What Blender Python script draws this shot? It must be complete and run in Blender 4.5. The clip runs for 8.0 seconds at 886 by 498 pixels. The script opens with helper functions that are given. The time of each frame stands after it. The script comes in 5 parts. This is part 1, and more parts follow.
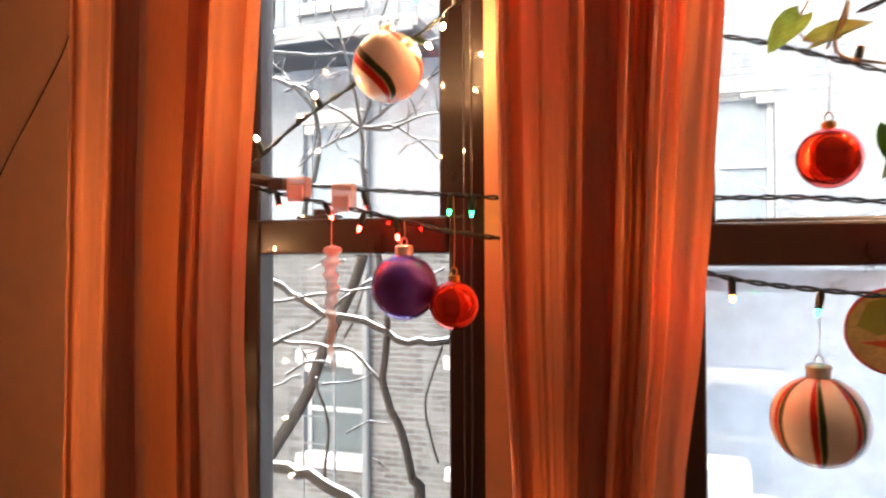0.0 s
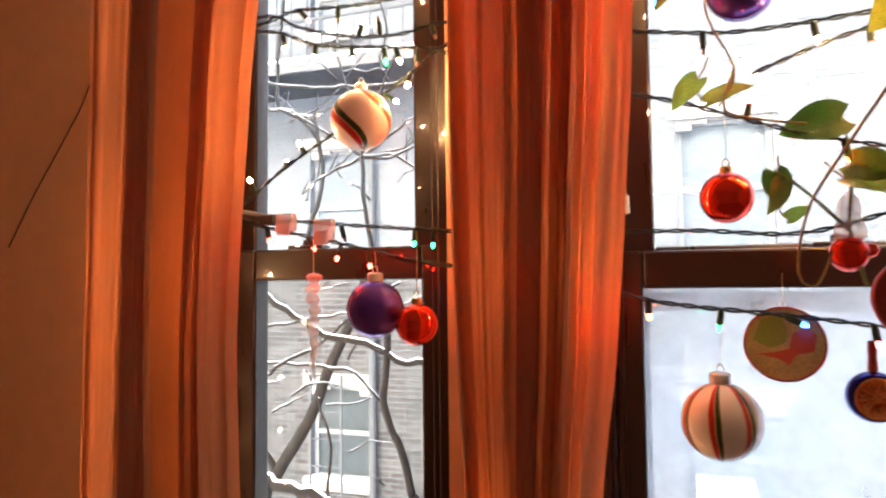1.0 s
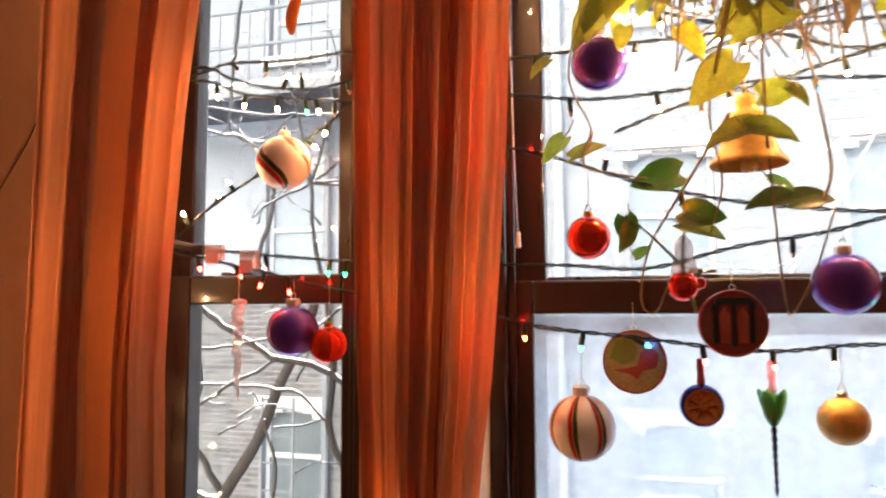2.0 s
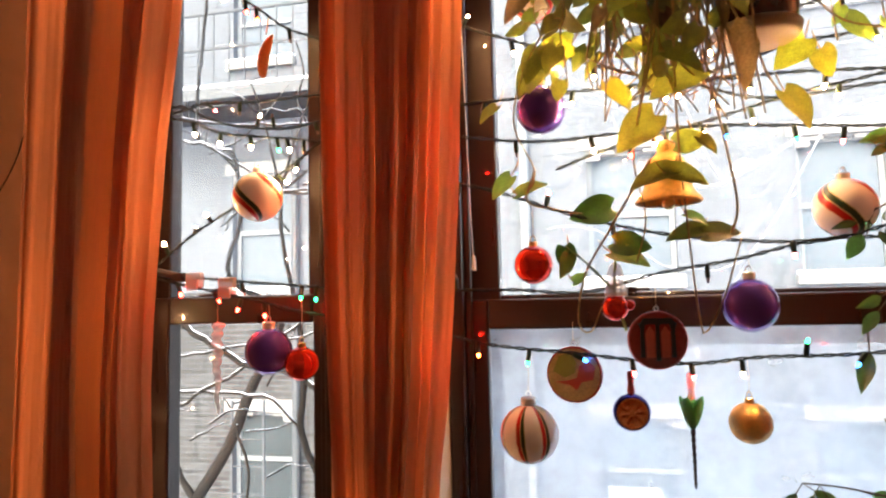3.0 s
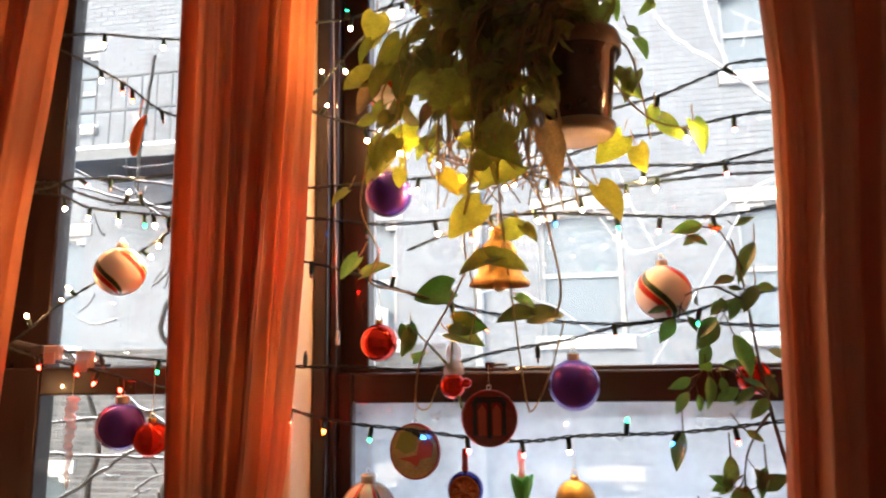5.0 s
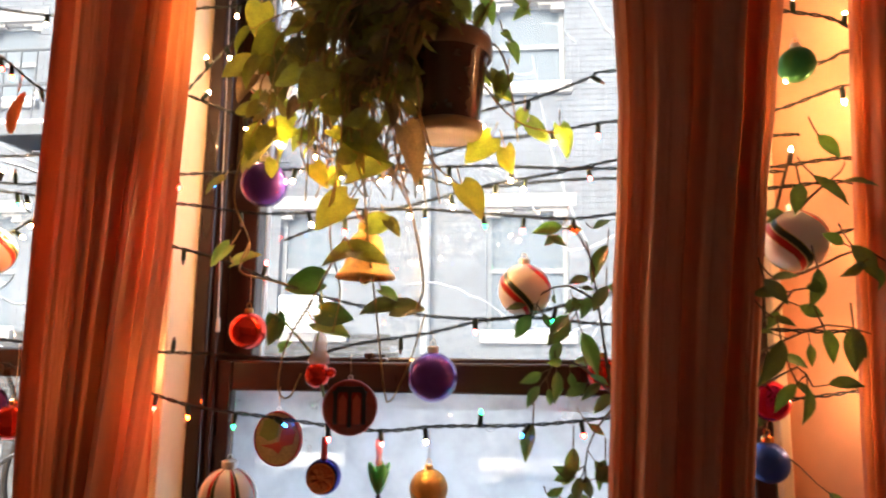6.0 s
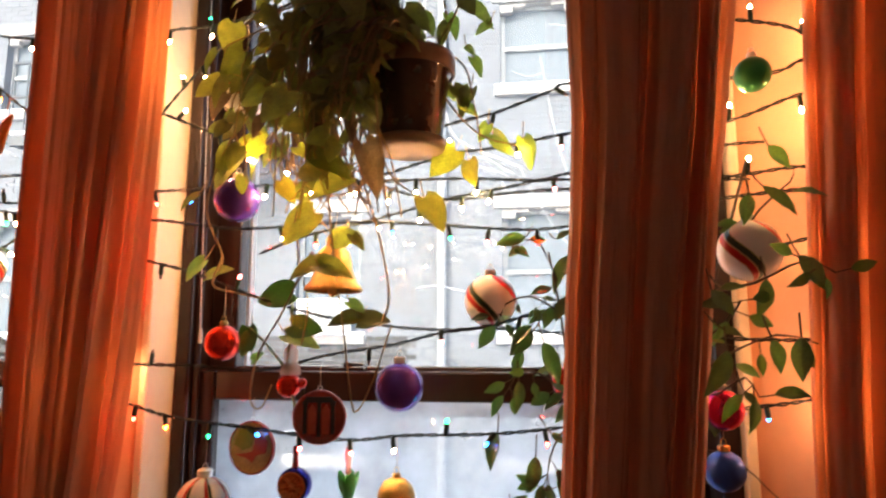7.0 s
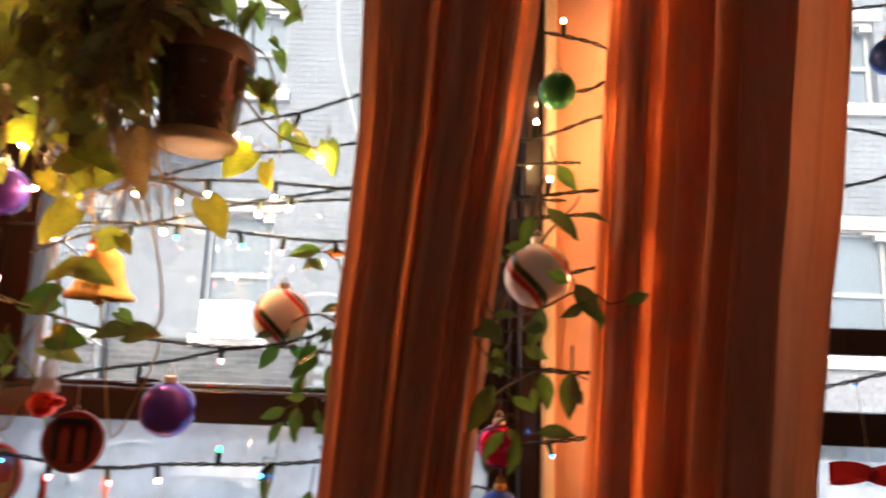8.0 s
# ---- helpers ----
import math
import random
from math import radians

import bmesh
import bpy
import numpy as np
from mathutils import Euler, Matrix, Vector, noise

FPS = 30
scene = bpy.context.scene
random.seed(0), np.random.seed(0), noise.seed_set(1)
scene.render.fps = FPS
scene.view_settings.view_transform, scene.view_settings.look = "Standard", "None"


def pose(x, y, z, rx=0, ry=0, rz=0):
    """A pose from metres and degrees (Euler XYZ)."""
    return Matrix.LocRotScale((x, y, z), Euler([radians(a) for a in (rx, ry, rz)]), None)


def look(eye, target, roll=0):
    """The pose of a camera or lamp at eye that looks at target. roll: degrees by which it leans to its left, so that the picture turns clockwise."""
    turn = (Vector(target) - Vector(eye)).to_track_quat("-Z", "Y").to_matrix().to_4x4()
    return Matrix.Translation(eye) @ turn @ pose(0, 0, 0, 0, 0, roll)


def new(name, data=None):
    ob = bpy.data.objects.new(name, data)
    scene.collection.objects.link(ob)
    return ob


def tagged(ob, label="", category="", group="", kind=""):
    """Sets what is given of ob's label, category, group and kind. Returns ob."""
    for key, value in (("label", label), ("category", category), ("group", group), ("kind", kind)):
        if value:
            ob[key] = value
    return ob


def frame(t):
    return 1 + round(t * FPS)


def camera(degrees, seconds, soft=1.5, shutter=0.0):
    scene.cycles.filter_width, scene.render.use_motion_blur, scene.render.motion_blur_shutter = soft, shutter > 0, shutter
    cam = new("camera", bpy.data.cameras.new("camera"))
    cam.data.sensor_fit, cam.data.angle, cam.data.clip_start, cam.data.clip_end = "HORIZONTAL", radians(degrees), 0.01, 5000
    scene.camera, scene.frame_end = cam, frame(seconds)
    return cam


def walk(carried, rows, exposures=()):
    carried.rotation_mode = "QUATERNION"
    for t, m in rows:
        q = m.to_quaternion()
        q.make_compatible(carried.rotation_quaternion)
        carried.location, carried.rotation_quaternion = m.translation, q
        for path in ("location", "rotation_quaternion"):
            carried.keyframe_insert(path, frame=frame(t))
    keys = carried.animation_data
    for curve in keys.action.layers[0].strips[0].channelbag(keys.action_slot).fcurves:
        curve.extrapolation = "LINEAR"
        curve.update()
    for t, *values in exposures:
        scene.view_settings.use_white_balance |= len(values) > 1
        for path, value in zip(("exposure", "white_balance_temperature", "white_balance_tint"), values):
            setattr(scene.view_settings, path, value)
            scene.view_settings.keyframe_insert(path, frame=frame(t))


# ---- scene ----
cam = camera(68.1, 8.0, soft=2.1, shutter=0.5)
PATH = [
    (0, (-0.026, 0.089, 1.491), (-0.642, 1.991, 1.527), -0.2),
    (0.5, (0.01, 0.036, 1.488), (-0.579, 1.945, 1.588), -0.3),
    (1, (0.056, 0.004, 1.494), (-0.585, 1.896, 1.598), -0.6),
    (1.5, (0.116, -0.036, 1.496), (-0.488, 1.866, 1.628), -0.0),
    (2.8, (0.181, -0.157, 1.519), (-0.249, 1.786, 1.722), -1.3),
    (3, (0.19, -0.171, 1.53), (-0.241, 1.775, 1.692), -1.3),
    (3.5, (0.246, -0.162, 1.544), (-0.137, 1.788, 1.771), -0.0),
    (4, (0.3, -0.166, 1.556), (-0.077, 1.774, 1.86), -0.4),
    (5.5, (0.412, -0.181, 1.554), (0.143, 1.773, 1.883), -0.5),
    (6, (0.486, -0.18, 1.554), (0.287, 1.786, 1.858), 0.6),
    (6.5, (0.529, -0.211, 1.566), (0.299, 1.758, 1.835), 0.4),
    (7, (0.566, -0.19, 1.568), (0.3, 1.769, 1.873), 0.1),
    (7.5, (0.648, -0.148, 1.567), (0.463, 1.807, 1.945), 0.6),
    (8, (0.734, -0.108, 1.59), (0.685, 1.863, 1.922), 2.0),
]
EXPOSURE, SKY, SUN, BULB = 2.75, 0.14, 0.6, 108.0
STOPS = [(0, 0.45), (1.5, 0.42), (3.0, 0.24), (4.0, 0.14), (5.5, 0.06), (6.5, 0.06), (7.5, 0.0), (8, -0.06)]
walk(cam, [(t, look(eye, target, roll)) for t, eye, target, roll in PATH], exposures=[(t, EXPOSURE + e) for t, e in STOPS])

# ---- daylight: an overcast snowy day ----
world = bpy.data.worlds.new("sky")
scene.world = world
world.use_nodes = True
wn = world.node_tree
sky = wn.nodes.new("ShaderNodeTexSky")
sky.sky_type, sky.sun_disc = "NISHITA", False
sky.sun_elevation, sky.sun_rotation = radians(32), radians(200)
sky.air_density, sky.dust_density, sky.ozone_density = 1.0, 4.0, 1.0
wn.nodes["Background"].inputs[1].default_value = SKY
wn.links.new(sky.outputs[0], wn.nodes["Background"].inputs[0])
sun = new("sun", bpy.data.lights.new("sun", "SUN"))
sun.data.energy, sun.data.angle, sun.data.color = SUN, radians(25), (1.0, 0.97, 0.93)
sun.matrix_world = look((3, -6, 12), (0, 8, 0))


# ---- materials ----
def nodes_of(name):
    m = bpy.data.materials.new(name)
    m.use_nodes = True
    return m, m.node_tree, m.node_tree.nodes["Principled BSDF"]


def plain(name, color, rough=0.6, metal=0.0, vary=0.12, size=30.0, bump=0.15, coat=0.0, stretch=(1, 1, 1), spec=0.5):
    """A painted, wooden or metal surface: two scales of variation in colour, gloss and relief."""
    m, t, b = nodes_of(name)
    co = t.nodes.new("ShaderNodeTexCoord")
    mp = t.nodes.new("ShaderNodeMapping")
    mp.inputs["Scale"].default_value = stretch
    t.links.new(co.outputs["Object"], mp.inputs[0])
    fine, broad = t.nodes.new("ShaderNodeTexNoise"), t.nodes.new("ShaderNodeTexNoise")
    for n, k in ((fine, size * 6), (broad, size * 0.5)):
        n.inputs["Scale"].default_value = k
        n.inputs["Detail"].default_value = 4
        t.links.new(mp.outputs[0], n.inputs["Vector"])
    add = t.nodes.new("ShaderNodeMath")
    add.operation = "ADD"
    t.links.new(fine.outputs[0], add.inputs[0])
    t.links.new(broad.outputs[0], add.inputs[1])
    ramp = t.nodes.new("ShaderNodeMapRange")
    ramp.inputs[1].default_value, ramp.inputs[2].default_value = 0.6, 1.4
    ramp.inputs[3].default_value, ramp.inputs[4].default_value = 1 - vary, 1 + vary
    t.links.new(add.outputs[0], ramp.inputs[0])
    hsv = t.nodes.new("ShaderNodeHueSaturation")
    hsv.inputs["Color"].default_value = (*color, 1)
    t.links.new(ramp.outputs[0], hsv.inputs["Value"])
    t.links.new(hsv.outputs[0], b.inputs["Base Color"])
    rr = t.nodes.new("ShaderNodeMapRange")
    rr.inputs[3].default_value, rr.inputs[4].default_value = (max(rough - 0.1, 0.02), min(rough + 0.12, 1)) if bump else (rough, rough + 0.02)
    t.links.new(broad.outputs[0], rr.inputs[0])
    t.links.new(rr.outputs[0], b.inputs["Roughness"])
    if bump:
        bp = t.nodes.new("ShaderNodeBump")
        bp.inputs["Strength"].default_value, bp.inputs["Distance"].default_value = bump, 0.002
        t.links.new(add.outputs[0], bp.inputs["Height"])
        t.links.new(bp.outputs[0], b.inputs["Normal"])
    b.inputs["Metallic"].default_value = metal
    b.inputs["Coat Weight"].default_value = coat
    b.inputs["Specular IOR Level"].default_value = spec
    return m


def through_light(name, front, back, share, rough=0.7, vary=0.25, size=40.0, stretch=(1, 1, 1), bump=0.2, by_object=0.0, gloss=0.06):
    """Cloth and leaves: matt in front, letting light through from behind."""
    m, t, b = nodes_of(name)
    out = t.nodes["Material Output"]
    t.nodes.remove(b)
    co = t.nodes.new("ShaderNodeTexCoord")
    mp = t.nodes.new("ShaderNodeMapping")
    mp.inputs["Scale"].default_value = stretch
    t.links.new(co.outputs["Object"], mp.inputs[0])
    fine, broad = t.nodes.new("ShaderNodeTexNoise"), t.nodes.new("ShaderNodeTexNoise")
    for n, k in ((fine, size * 8), (broad, size)):
        n.inputs["Scale"].default_value = k
        n.inputs["Detail"].default_value = 3
        t.links.new(mp.outputs[0], n.inputs["Vector"])
    mean = t.nodes.new("ShaderNodeMath")
    mean.operation = "ADD"
    t.links.new(fine.outputs[0], mean.inputs[0])
    t.links.new(broad.outputs[0], mean.inputs[1])
    ramp = t.nodes.new("ShaderNodeMapRange")
    ramp.inputs[1].default_value, ramp.inputs[2].default_value = 0.65, 1.35
    ramp.inputs[3].default_value, ramp.inputs[4].default_value = 1 - vary, 1 + vary
    t.links.new(mean.outputs[0], ramp.inputs[0])
    value = ramp.outputs[0]
    hue = None
    if by_object:
        info = t.nodes.new("ShaderNodeObjectInfo")
        ov = t.nodes.new("ShaderNodeMapRange")
        ov.inputs[3].default_value, ov.inputs[4].default_value = 1 - by_object, 1 + by_object
        t.links.new(info.outputs["Random"], ov.inputs[0])
        mul = t.nodes.new("ShaderNodeMath")
        mul.operation = "MULTIPLY"
        t.links.new(value, mul.inputs[0])
        t.links.new(ov.outputs[0], mul.inputs[1])
        value = mul.outputs[0]
        hue = t.nodes.new("ShaderNodeMapRange")
        hue.inputs[3].default_value, hue.inputs[4].default_value = 0.465, 0.51
        t.links.new(info.outputs["Random"], hue.inputs[0])
    sides = []
    for kind, color in (("ShaderNodeBsdfDiffuse", front), ("ShaderNodeBsdfTranslucent", back)):
        hsv = t.nodes.new("ShaderNodeHueSaturation")
        hsv.inputs["Color"].default_value = (*color, 1)
        t.links.new(value, hsv.inputs["Value"])
        if hue:
            t.links.new(hue.outputs[0], hsv.inputs["Hue"])
        s = t.nodes.new(kind)
        t.links.new(hsv.outputs[0], s.inputs["Color"])
        sides.append(s)
    mix = t.nodes.new("ShaderNodeMixShader")
    mix.inputs[0].default_value = share
    t.links.new(sides[0].outputs[0], mix.inputs[1])
    t.links.new(sides[1].outputs[0], mix.inputs[2])
    shine = t.nodes.new("ShaderNodeBsdfGlossy")
    shine.inputs["Roughness"].default_value = rough
    mix2 = t.nodes.new("ShaderNodeMixShader")
    mix2.inputs[0].default_value = gloss
    t.links.new(mix.outputs[0], mix2.inputs[1])
    t.links.new(shine.outputs[0], mix2.inputs[2])
    bp = t.nodes.new("ShaderNodeBump")
    bp.inputs["Strength"].default_value, bp.inputs["Distance"].default_value = bump, 0.002
    t.links.new(mean.outputs[0], bp.inputs["Height"])
    for s in (sides[0], shine):
        t.links.new(bp.outputs[0], s.inputs["Normal"])
    t.links.new(mix2.outputs[0], out.inputs[0])
    return m


def pane_glass(name, haze):
    """Window glass: clear, a little gloss, a pale film that washes out the view."""
    m, t, b = nodes_of(name)
    t.nodes.remove(b)
    clear, gloss, film, veil = (t.nodes.new("ShaderNodeBsdf" + k) for k in ("Transparent", "Glossy", "Translucent", "Diffuse"))
    clear.inputs[0].default_value = (0.96, 0.98, 0.98, 1)
    gloss.inputs["Roughness"].default_value = 0.03
    film.inputs[0].default_value = (0.76, 0.85, 0.94, 1)
    veil.inputs[0].default_value = (0.7, 0.72, 0.75, 1)
    noise_node = t.nodes.new("ShaderNodeTexNoise")
    noise_node.inputs["Scale"].default_value, noise_node.inputs["Detail"].default_value = 9, 6
    co = t.nodes.new("ShaderNodeTexCoord")
    t.links.new(co.outputs["Object"], noise_node.inputs["Vector"])
    rng = t.nodes.new("ShaderNodeMapRange")
    rng.inputs[1].default_value, rng.inputs[2].default_value = 0.3, 0.75
    rng.inputs[3].default_value, rng.inputs[4].default_value = haze * 0.5, haze * 1.5
    t.links.new(noise_node.outputs[0], rng.inputs[0])
    m1, m2 = t.nodes.new("ShaderNodeMixShader"), t.nodes.new("ShaderNodeMixShader")
    t.links.new(rng.outputs[0], m1.inputs[0])
    t.links.new(clear.outputs[0], m1.inputs[1])
    t.links.new(film.outputs[0], m1.inputs[2])
    edge = t.nodes.new("ShaderNodeLayerWeight")
    power = t.nodes.new("ShaderNodeMath")
    power.operation = "POWER"
    power.inputs[1].default_value = 4.0
    t.links.new(edge.outputs["Facing"], power.inputs[0])
    fres = t.nodes.new("ShaderNodeMapRange")
    fres.inputs[3].default_value, fres.inputs[4].default_value = 0.035, 0.8
    t.links.new(power.outputs[0], fres.inputs[0])
    t.links.new(fres.outputs[0], m2.inputs[0])
    t.links.new(m1.outputs[0], m2.inputs[1])
    t.links.new(gloss.outputs[0], m2.inputs[2])
    t.links.new(m2.outputs[0], t.nodes["Material Output"].inputs[0])
    return m


def striped(name, ground_color, turns, twist):
    """White glass ball with painted red and green bands edged in gold, winding round it."""
    m, t, b = nodes_of(name)
    co = t.nodes.new("ShaderNodeTexCoord")
    sep = t.nodes.new("ShaderNodeSeparateXYZ")
    t.links.new(co.outputs["Object"], sep.inputs[0])

    def calc(op, a, c=None):
        n = t.nodes.new("ShaderNodeMath")
        n.operation = op
        for i, v in enumerate((a, c)):
            if v is None:
                continue
            if isinstance(v, (int, float)):
                n.inputs[i].default_value = v
            else:
                t.links.new(v, n.inputs[i])
        return n.outputs[0]
    wob = t.nodes.new("ShaderNodeTexNoise")
    wob.inputs["Scale"].default_value = 60
    t.links.new(co.outputs["Object"], wob.inputs["Vector"])
    angle = calc("ARCTAN2", sep.outputs[1], sep.outputs[0])
    ph = calc("ADD", calc("MULTIPLY", angle, turns / (2 * math.pi)), calc("MULTIPLY", sep.outputs[2], twist))
    ph = calc("ADD", ph, calc("MULTIPLY", wob.outputs[0], 0.05))
    fr = calc("FRACT", calc("ADD", ph, 20.0))
    ramp = t.nodes.new("ShaderNodeValToRGB")
    ramp.color_ramp.interpolation = "CONSTANT"
    stops = ((0.0, ground_color), (0.56, (0.7, 0.5, 0.25)), (0.58, (0.55, 0.012, 0.012)), (0.73, (0.7, 0.5, 0.25)), (0.755, (0.012, 0.05, 0.018)), (0.89, (0.6, 0.5, 0.2)), (0.91, ground_color))
    el = ramp.color_ramp.elements
    el[0].position, el[0].color = 0, (*stops[0][1], 1)
    el[1].position, el[1].color = stops[1][0], (*stops[1][1], 1)
    for p, c in stops[2:]:
        el.new(p).color = (*c, 1)
    t.links.new(fr, ramp.inputs[0])
    t.links.new(ramp.outputs[0], b.inputs["Base Color"])
    b.inputs["Roughness"].default_value = 0.28
    b.inputs["Coat Weight"].default_value = 0.5
    b.inputs["Subsurface Weight"].default_value = 0.0
    return m


def glowing(name, color, strength):
    m, t, b = nodes_of(name)
    b.inputs["Base Color"].default_value = (*color, 1)
    b.inputs["Emission Color"].default_value = (*color, 1)
    b.inputs["Emission Strength"].default_value = strength
    b.inputs["Roughness"].default_value = 0.2
    return m


def tinted_glass(name, color, rough=0.05, clear=0.5):
    """Thin coloured glass: part of it lets light straight through, the rest is glossy."""
    m, t, b = nodes_of(name)
    b.inputs["Base Color"].default_value = (*color, 1)
    b.inputs["Roughness"].default_value = rough
    b.inputs["Coat Weight"].default_value = 0.6
    tr = t.nodes.new("ShaderNodeBsdfTransparent")
    tr.inputs[0].default_value = (*color, 1)
    mix = t.nodes.new("ShaderNodeMixShader")
    mix.inputs[0].default_value = clear
    t.links.new(b.outputs[0], mix.inputs[1])
    t.links.new(tr.outputs[0], mix.inputs[2])
    t.links.new(mix.outputs[0], t.nodes["Material Output"].inputs[0])
    return m


CLOTH = through_light("terracotta_cloth", (0.46, 0.220, 0.158), (0.80, 0.27, 0.10), 0.37, vary=0.08, size=14, stretch=(6, 6, 0.35), bump=0.25, gloss=0.05, rough=0.5)
LEAF = through_light("pothos_leaf", (0.135, 0.140, 0.030), (0.24, 0.32, 0.035), 0.38, vary=0.42, size=3.5, bump=0.2, by_object=0.4, gloss=0.10, rough=0.3)
# yellow-green leaf copy, colour raised to carry the glow of bulbs behind it
LEAF_BACKLIT = through_light("backlit_yellow_leaf", (0.12, 0.145, 0.02), (0.40, 0.48, 0.04), 0.50, vary=0.42, size=3.5, bump=0.2, by_object=0.25, gloss=0.06, rough=0.35)
LEAF_FRESH = through_light("fresh_green_leaf", (0.07, 0.14, 0.025), (0.36, 0.60, 0.08), 0.55, vary=0.42, size=3.5, bump=0.2, by_object=0.25, gloss=0.08, rough=0.3)
LEAF_BROWN = through_light("withered_leaf", (0.14, 0.105, 0.055), (0.24, 0.18, 0.08), 0.35, vary=0.42, size=3.5, bump=0.3, by_object=0.4, gloss=0.05)
LEAF_DARK = through_light("fig_leaf", (0.03, 0.075, 0.025), (0.14, 0.32, 0.04), 0.42, vary=0.42, size=3.5, bump=0.2, by_object=0.4, gloss=0.12, rough=0.28)
LEAF_DEEP = through_light("deep_green_leaf", (0.022, 0.070, 0.012), (0.12, 0.36, 0.02), 0.22, vary=0.42, size=3.5, bump=0.2, gloss=0.10, rough=0.3)
STEM = plain("vine_stem", (0.30, 0.20, 0.08), 0.6, vary=0.3)
STEM_GREEN = plain("young_green_stem", (0.22, 0.30, 0.08), 0.5, vary=0.2)
TWIG = plain("fig_twig", (0.10, 0.075, 0.05), 0.7, vary=0.3)
WALL = plain("orange_wall_paint", (0.80, 0.42, 0.25), 0.75, vary=0.06, size=6, bump=0.12)
CREAM = plain("cream_trim_paint", (0.78, 0.66, 0.48), 0.5, vary=0.06, size=10, bump=0.1)
CREAM_WALL = plain("cream_wall_paint", (0.80, 0.70, 0.56), 0.8, vary=0.05, size=5)
CEIL = plain("ceiling_paint", (0.85, 0.82, 0.76), 0.85, vary=0.04, size=5)
FLOORWOOD = plain("floor_boards_wood", (0.55, 0.37, 0.21), 0.4, vary=0.2, size=8, stretch=(1, 12, 1))
DARKWOOD = plain("dark_varnished_wood", (0.014, 0.005, 0.0035), 0.30, vary=0.3, size=16, stretch=(5, 5, 0.6), bump=0.10, coat=0.5, spec=0.35)
ALUMINIUM = plain("grey_aluminium", (0.5, 0.5, 0.5), 0.45, metal=0.6, vary=0.1)
WIRE = plain("black_green_cable", (0.012, 0.02, 0.014), 0.45, vary=0.2)
SOCKET = plain("dark_green_plastic", (0.012, 0.035, 0.016), 0.4, vary=0.2)
# film strengths paint in how hazy and bright each view looks
GLASS_UP = pane_glass("upper_window_glass", 0.05)
GLASS_HAZE = pane_glass("hazy_upper_glass", 0.06)
GLASS_LOW = pane_glass("lower_window_glass", 0.006)
GLASS_FOG = pane_glass("hazy_window_glass", 0.45)
GOLD = plain("gold_metal", (0.8, 0.5, 0.18), 0.25, metal=1, vary=0.1)
SILVER = plain("silver_metal", (0.88, 0.85, 0.8), 0.35, metal=1, vary=0.1)
RED_SHINE = plain("red_mirror_glass", (0.85, 0.05, 0.025), 0.06, metal=0.85, vary=0.05, bump=0.0)
PINK_SHINE = plain("pink_mirror_glass", (0.75, 0.03, 0.16), 0.10, metal=0.85, vary=0.05, bump=0.0)
PURPLE = plain("purple_satin_glass", (0.13, 0.045, 0.40), 0.22, metal=0.6, vary=0.06, bump=0.03, coat=0.4)
BLUE_SHINE = plain("dark_blue_mirror_glass", (0.025, 0.02, 0.24), 0.07, metal=0.85, vary=0.05, bump=0.0)
BLUE_MATT = plain("blue_satin_glass", (0.03, 0.10, 0.50), 0.35, metal=0.5, vary=0.05, bump=0.0)
GREEN_SATIN = plain("green_satin_glass", (0.03, 0.22, 0.06), 0.3, metal=0.5, vary=0.08, bump=0.05)
GOLD_GLITTER = plain("gold_glitter", (0.75, 0.45, 0.13), 0.4, metal=0.8, vary=0.35, size=200, bump=0.8)
COPPER = plain("copper_mirror", (0.85, 0.3, 0.12), 0.15, metal=1, vary=0.3, size=60, bump=0.3)
STRIPED = striped("striped_glass", (0.94, 0.89, 0.85), 3, 14.0)
STRIPED_STRAIGHT = striped("straight_striped_glass", (0.94, 0.89, 0.85), 7, 2.0)
ICE = tinted_glass("clear_ice_glass", (0.96, 0.95, 0.95), 0.05, 0.6)
PINK_GLASS = tinted_glass("pink_glass", (0.95, 0.72, 0.72), 0.05, 0.6)
GREEN_GLASS = tinted_glass("green_glass", (0.25, 0.75, 0.35), 0.08, 0.4)
DISC_RED = through_light("dark_red_glass", (0.22, 0.02, 0.015), (0.55, 0.05, 0.03), 0.4, gloss=0.12, rough=0.15)
DISC_TAN = through_light("tan_glass", (0.50, 0.32, 0.15), (0.75, 0.52, 0.24), 0.5, gloss=0.08, rough=0.2)
DISC_OLIVE = plain("olive_paint", (0.30, 0.30, 0.06), 0.4)
DISC_SCARLET = plain("scarlet_paint", (0.55, 0.08, 0.04), 0.4)
DISC_BLACK = plain("black_paint", (0.02, 0.005, 0.005), 0.4)
RED_RIM = plain("red_enamel", (0.45, 0.04, 0.03), 0.3)
POT = plain("brown_glazed_clay", (0.045, 0.018, 0.012), 0.16, vary=0.25, size=12, coat=0.6)
RIM_CLAY = plain("worn_brown_clay", (0.16, 0.085, 0.05), 0.35, vary=0.3, size=14)
DISH = plain("cream_plastic", (0.24, 0.175, 0.115), 0.4)
SOIL = plain("potting_soil", (0.03, 0.02, 0.012), 0.95, vary=0.4, size=60, bump=0.8)
DRY = through_light("dried_orange_skin", (0.6, 0.22, 0.06), (0.9, 0.35, 0.08), 0.4)
CLIP = tinted_glass("pale_pink_plastic", (0.95, 0.82, 0.78), 0.3, 0.55)
RED_CLOTH = through_light("red_ribbon_cloth", (0.75, 0.02, 0.015), (0.85, 0.02, 0.015), 0.45, vary=0.15)
THREAD = plain("thin_thread", (0.55, 0.42, 0.28), 0.5)
SNOW = plain("snow", (0.86, 0.87, 0.9), 0.8, vary=0.05, size=4, bump=0.4)
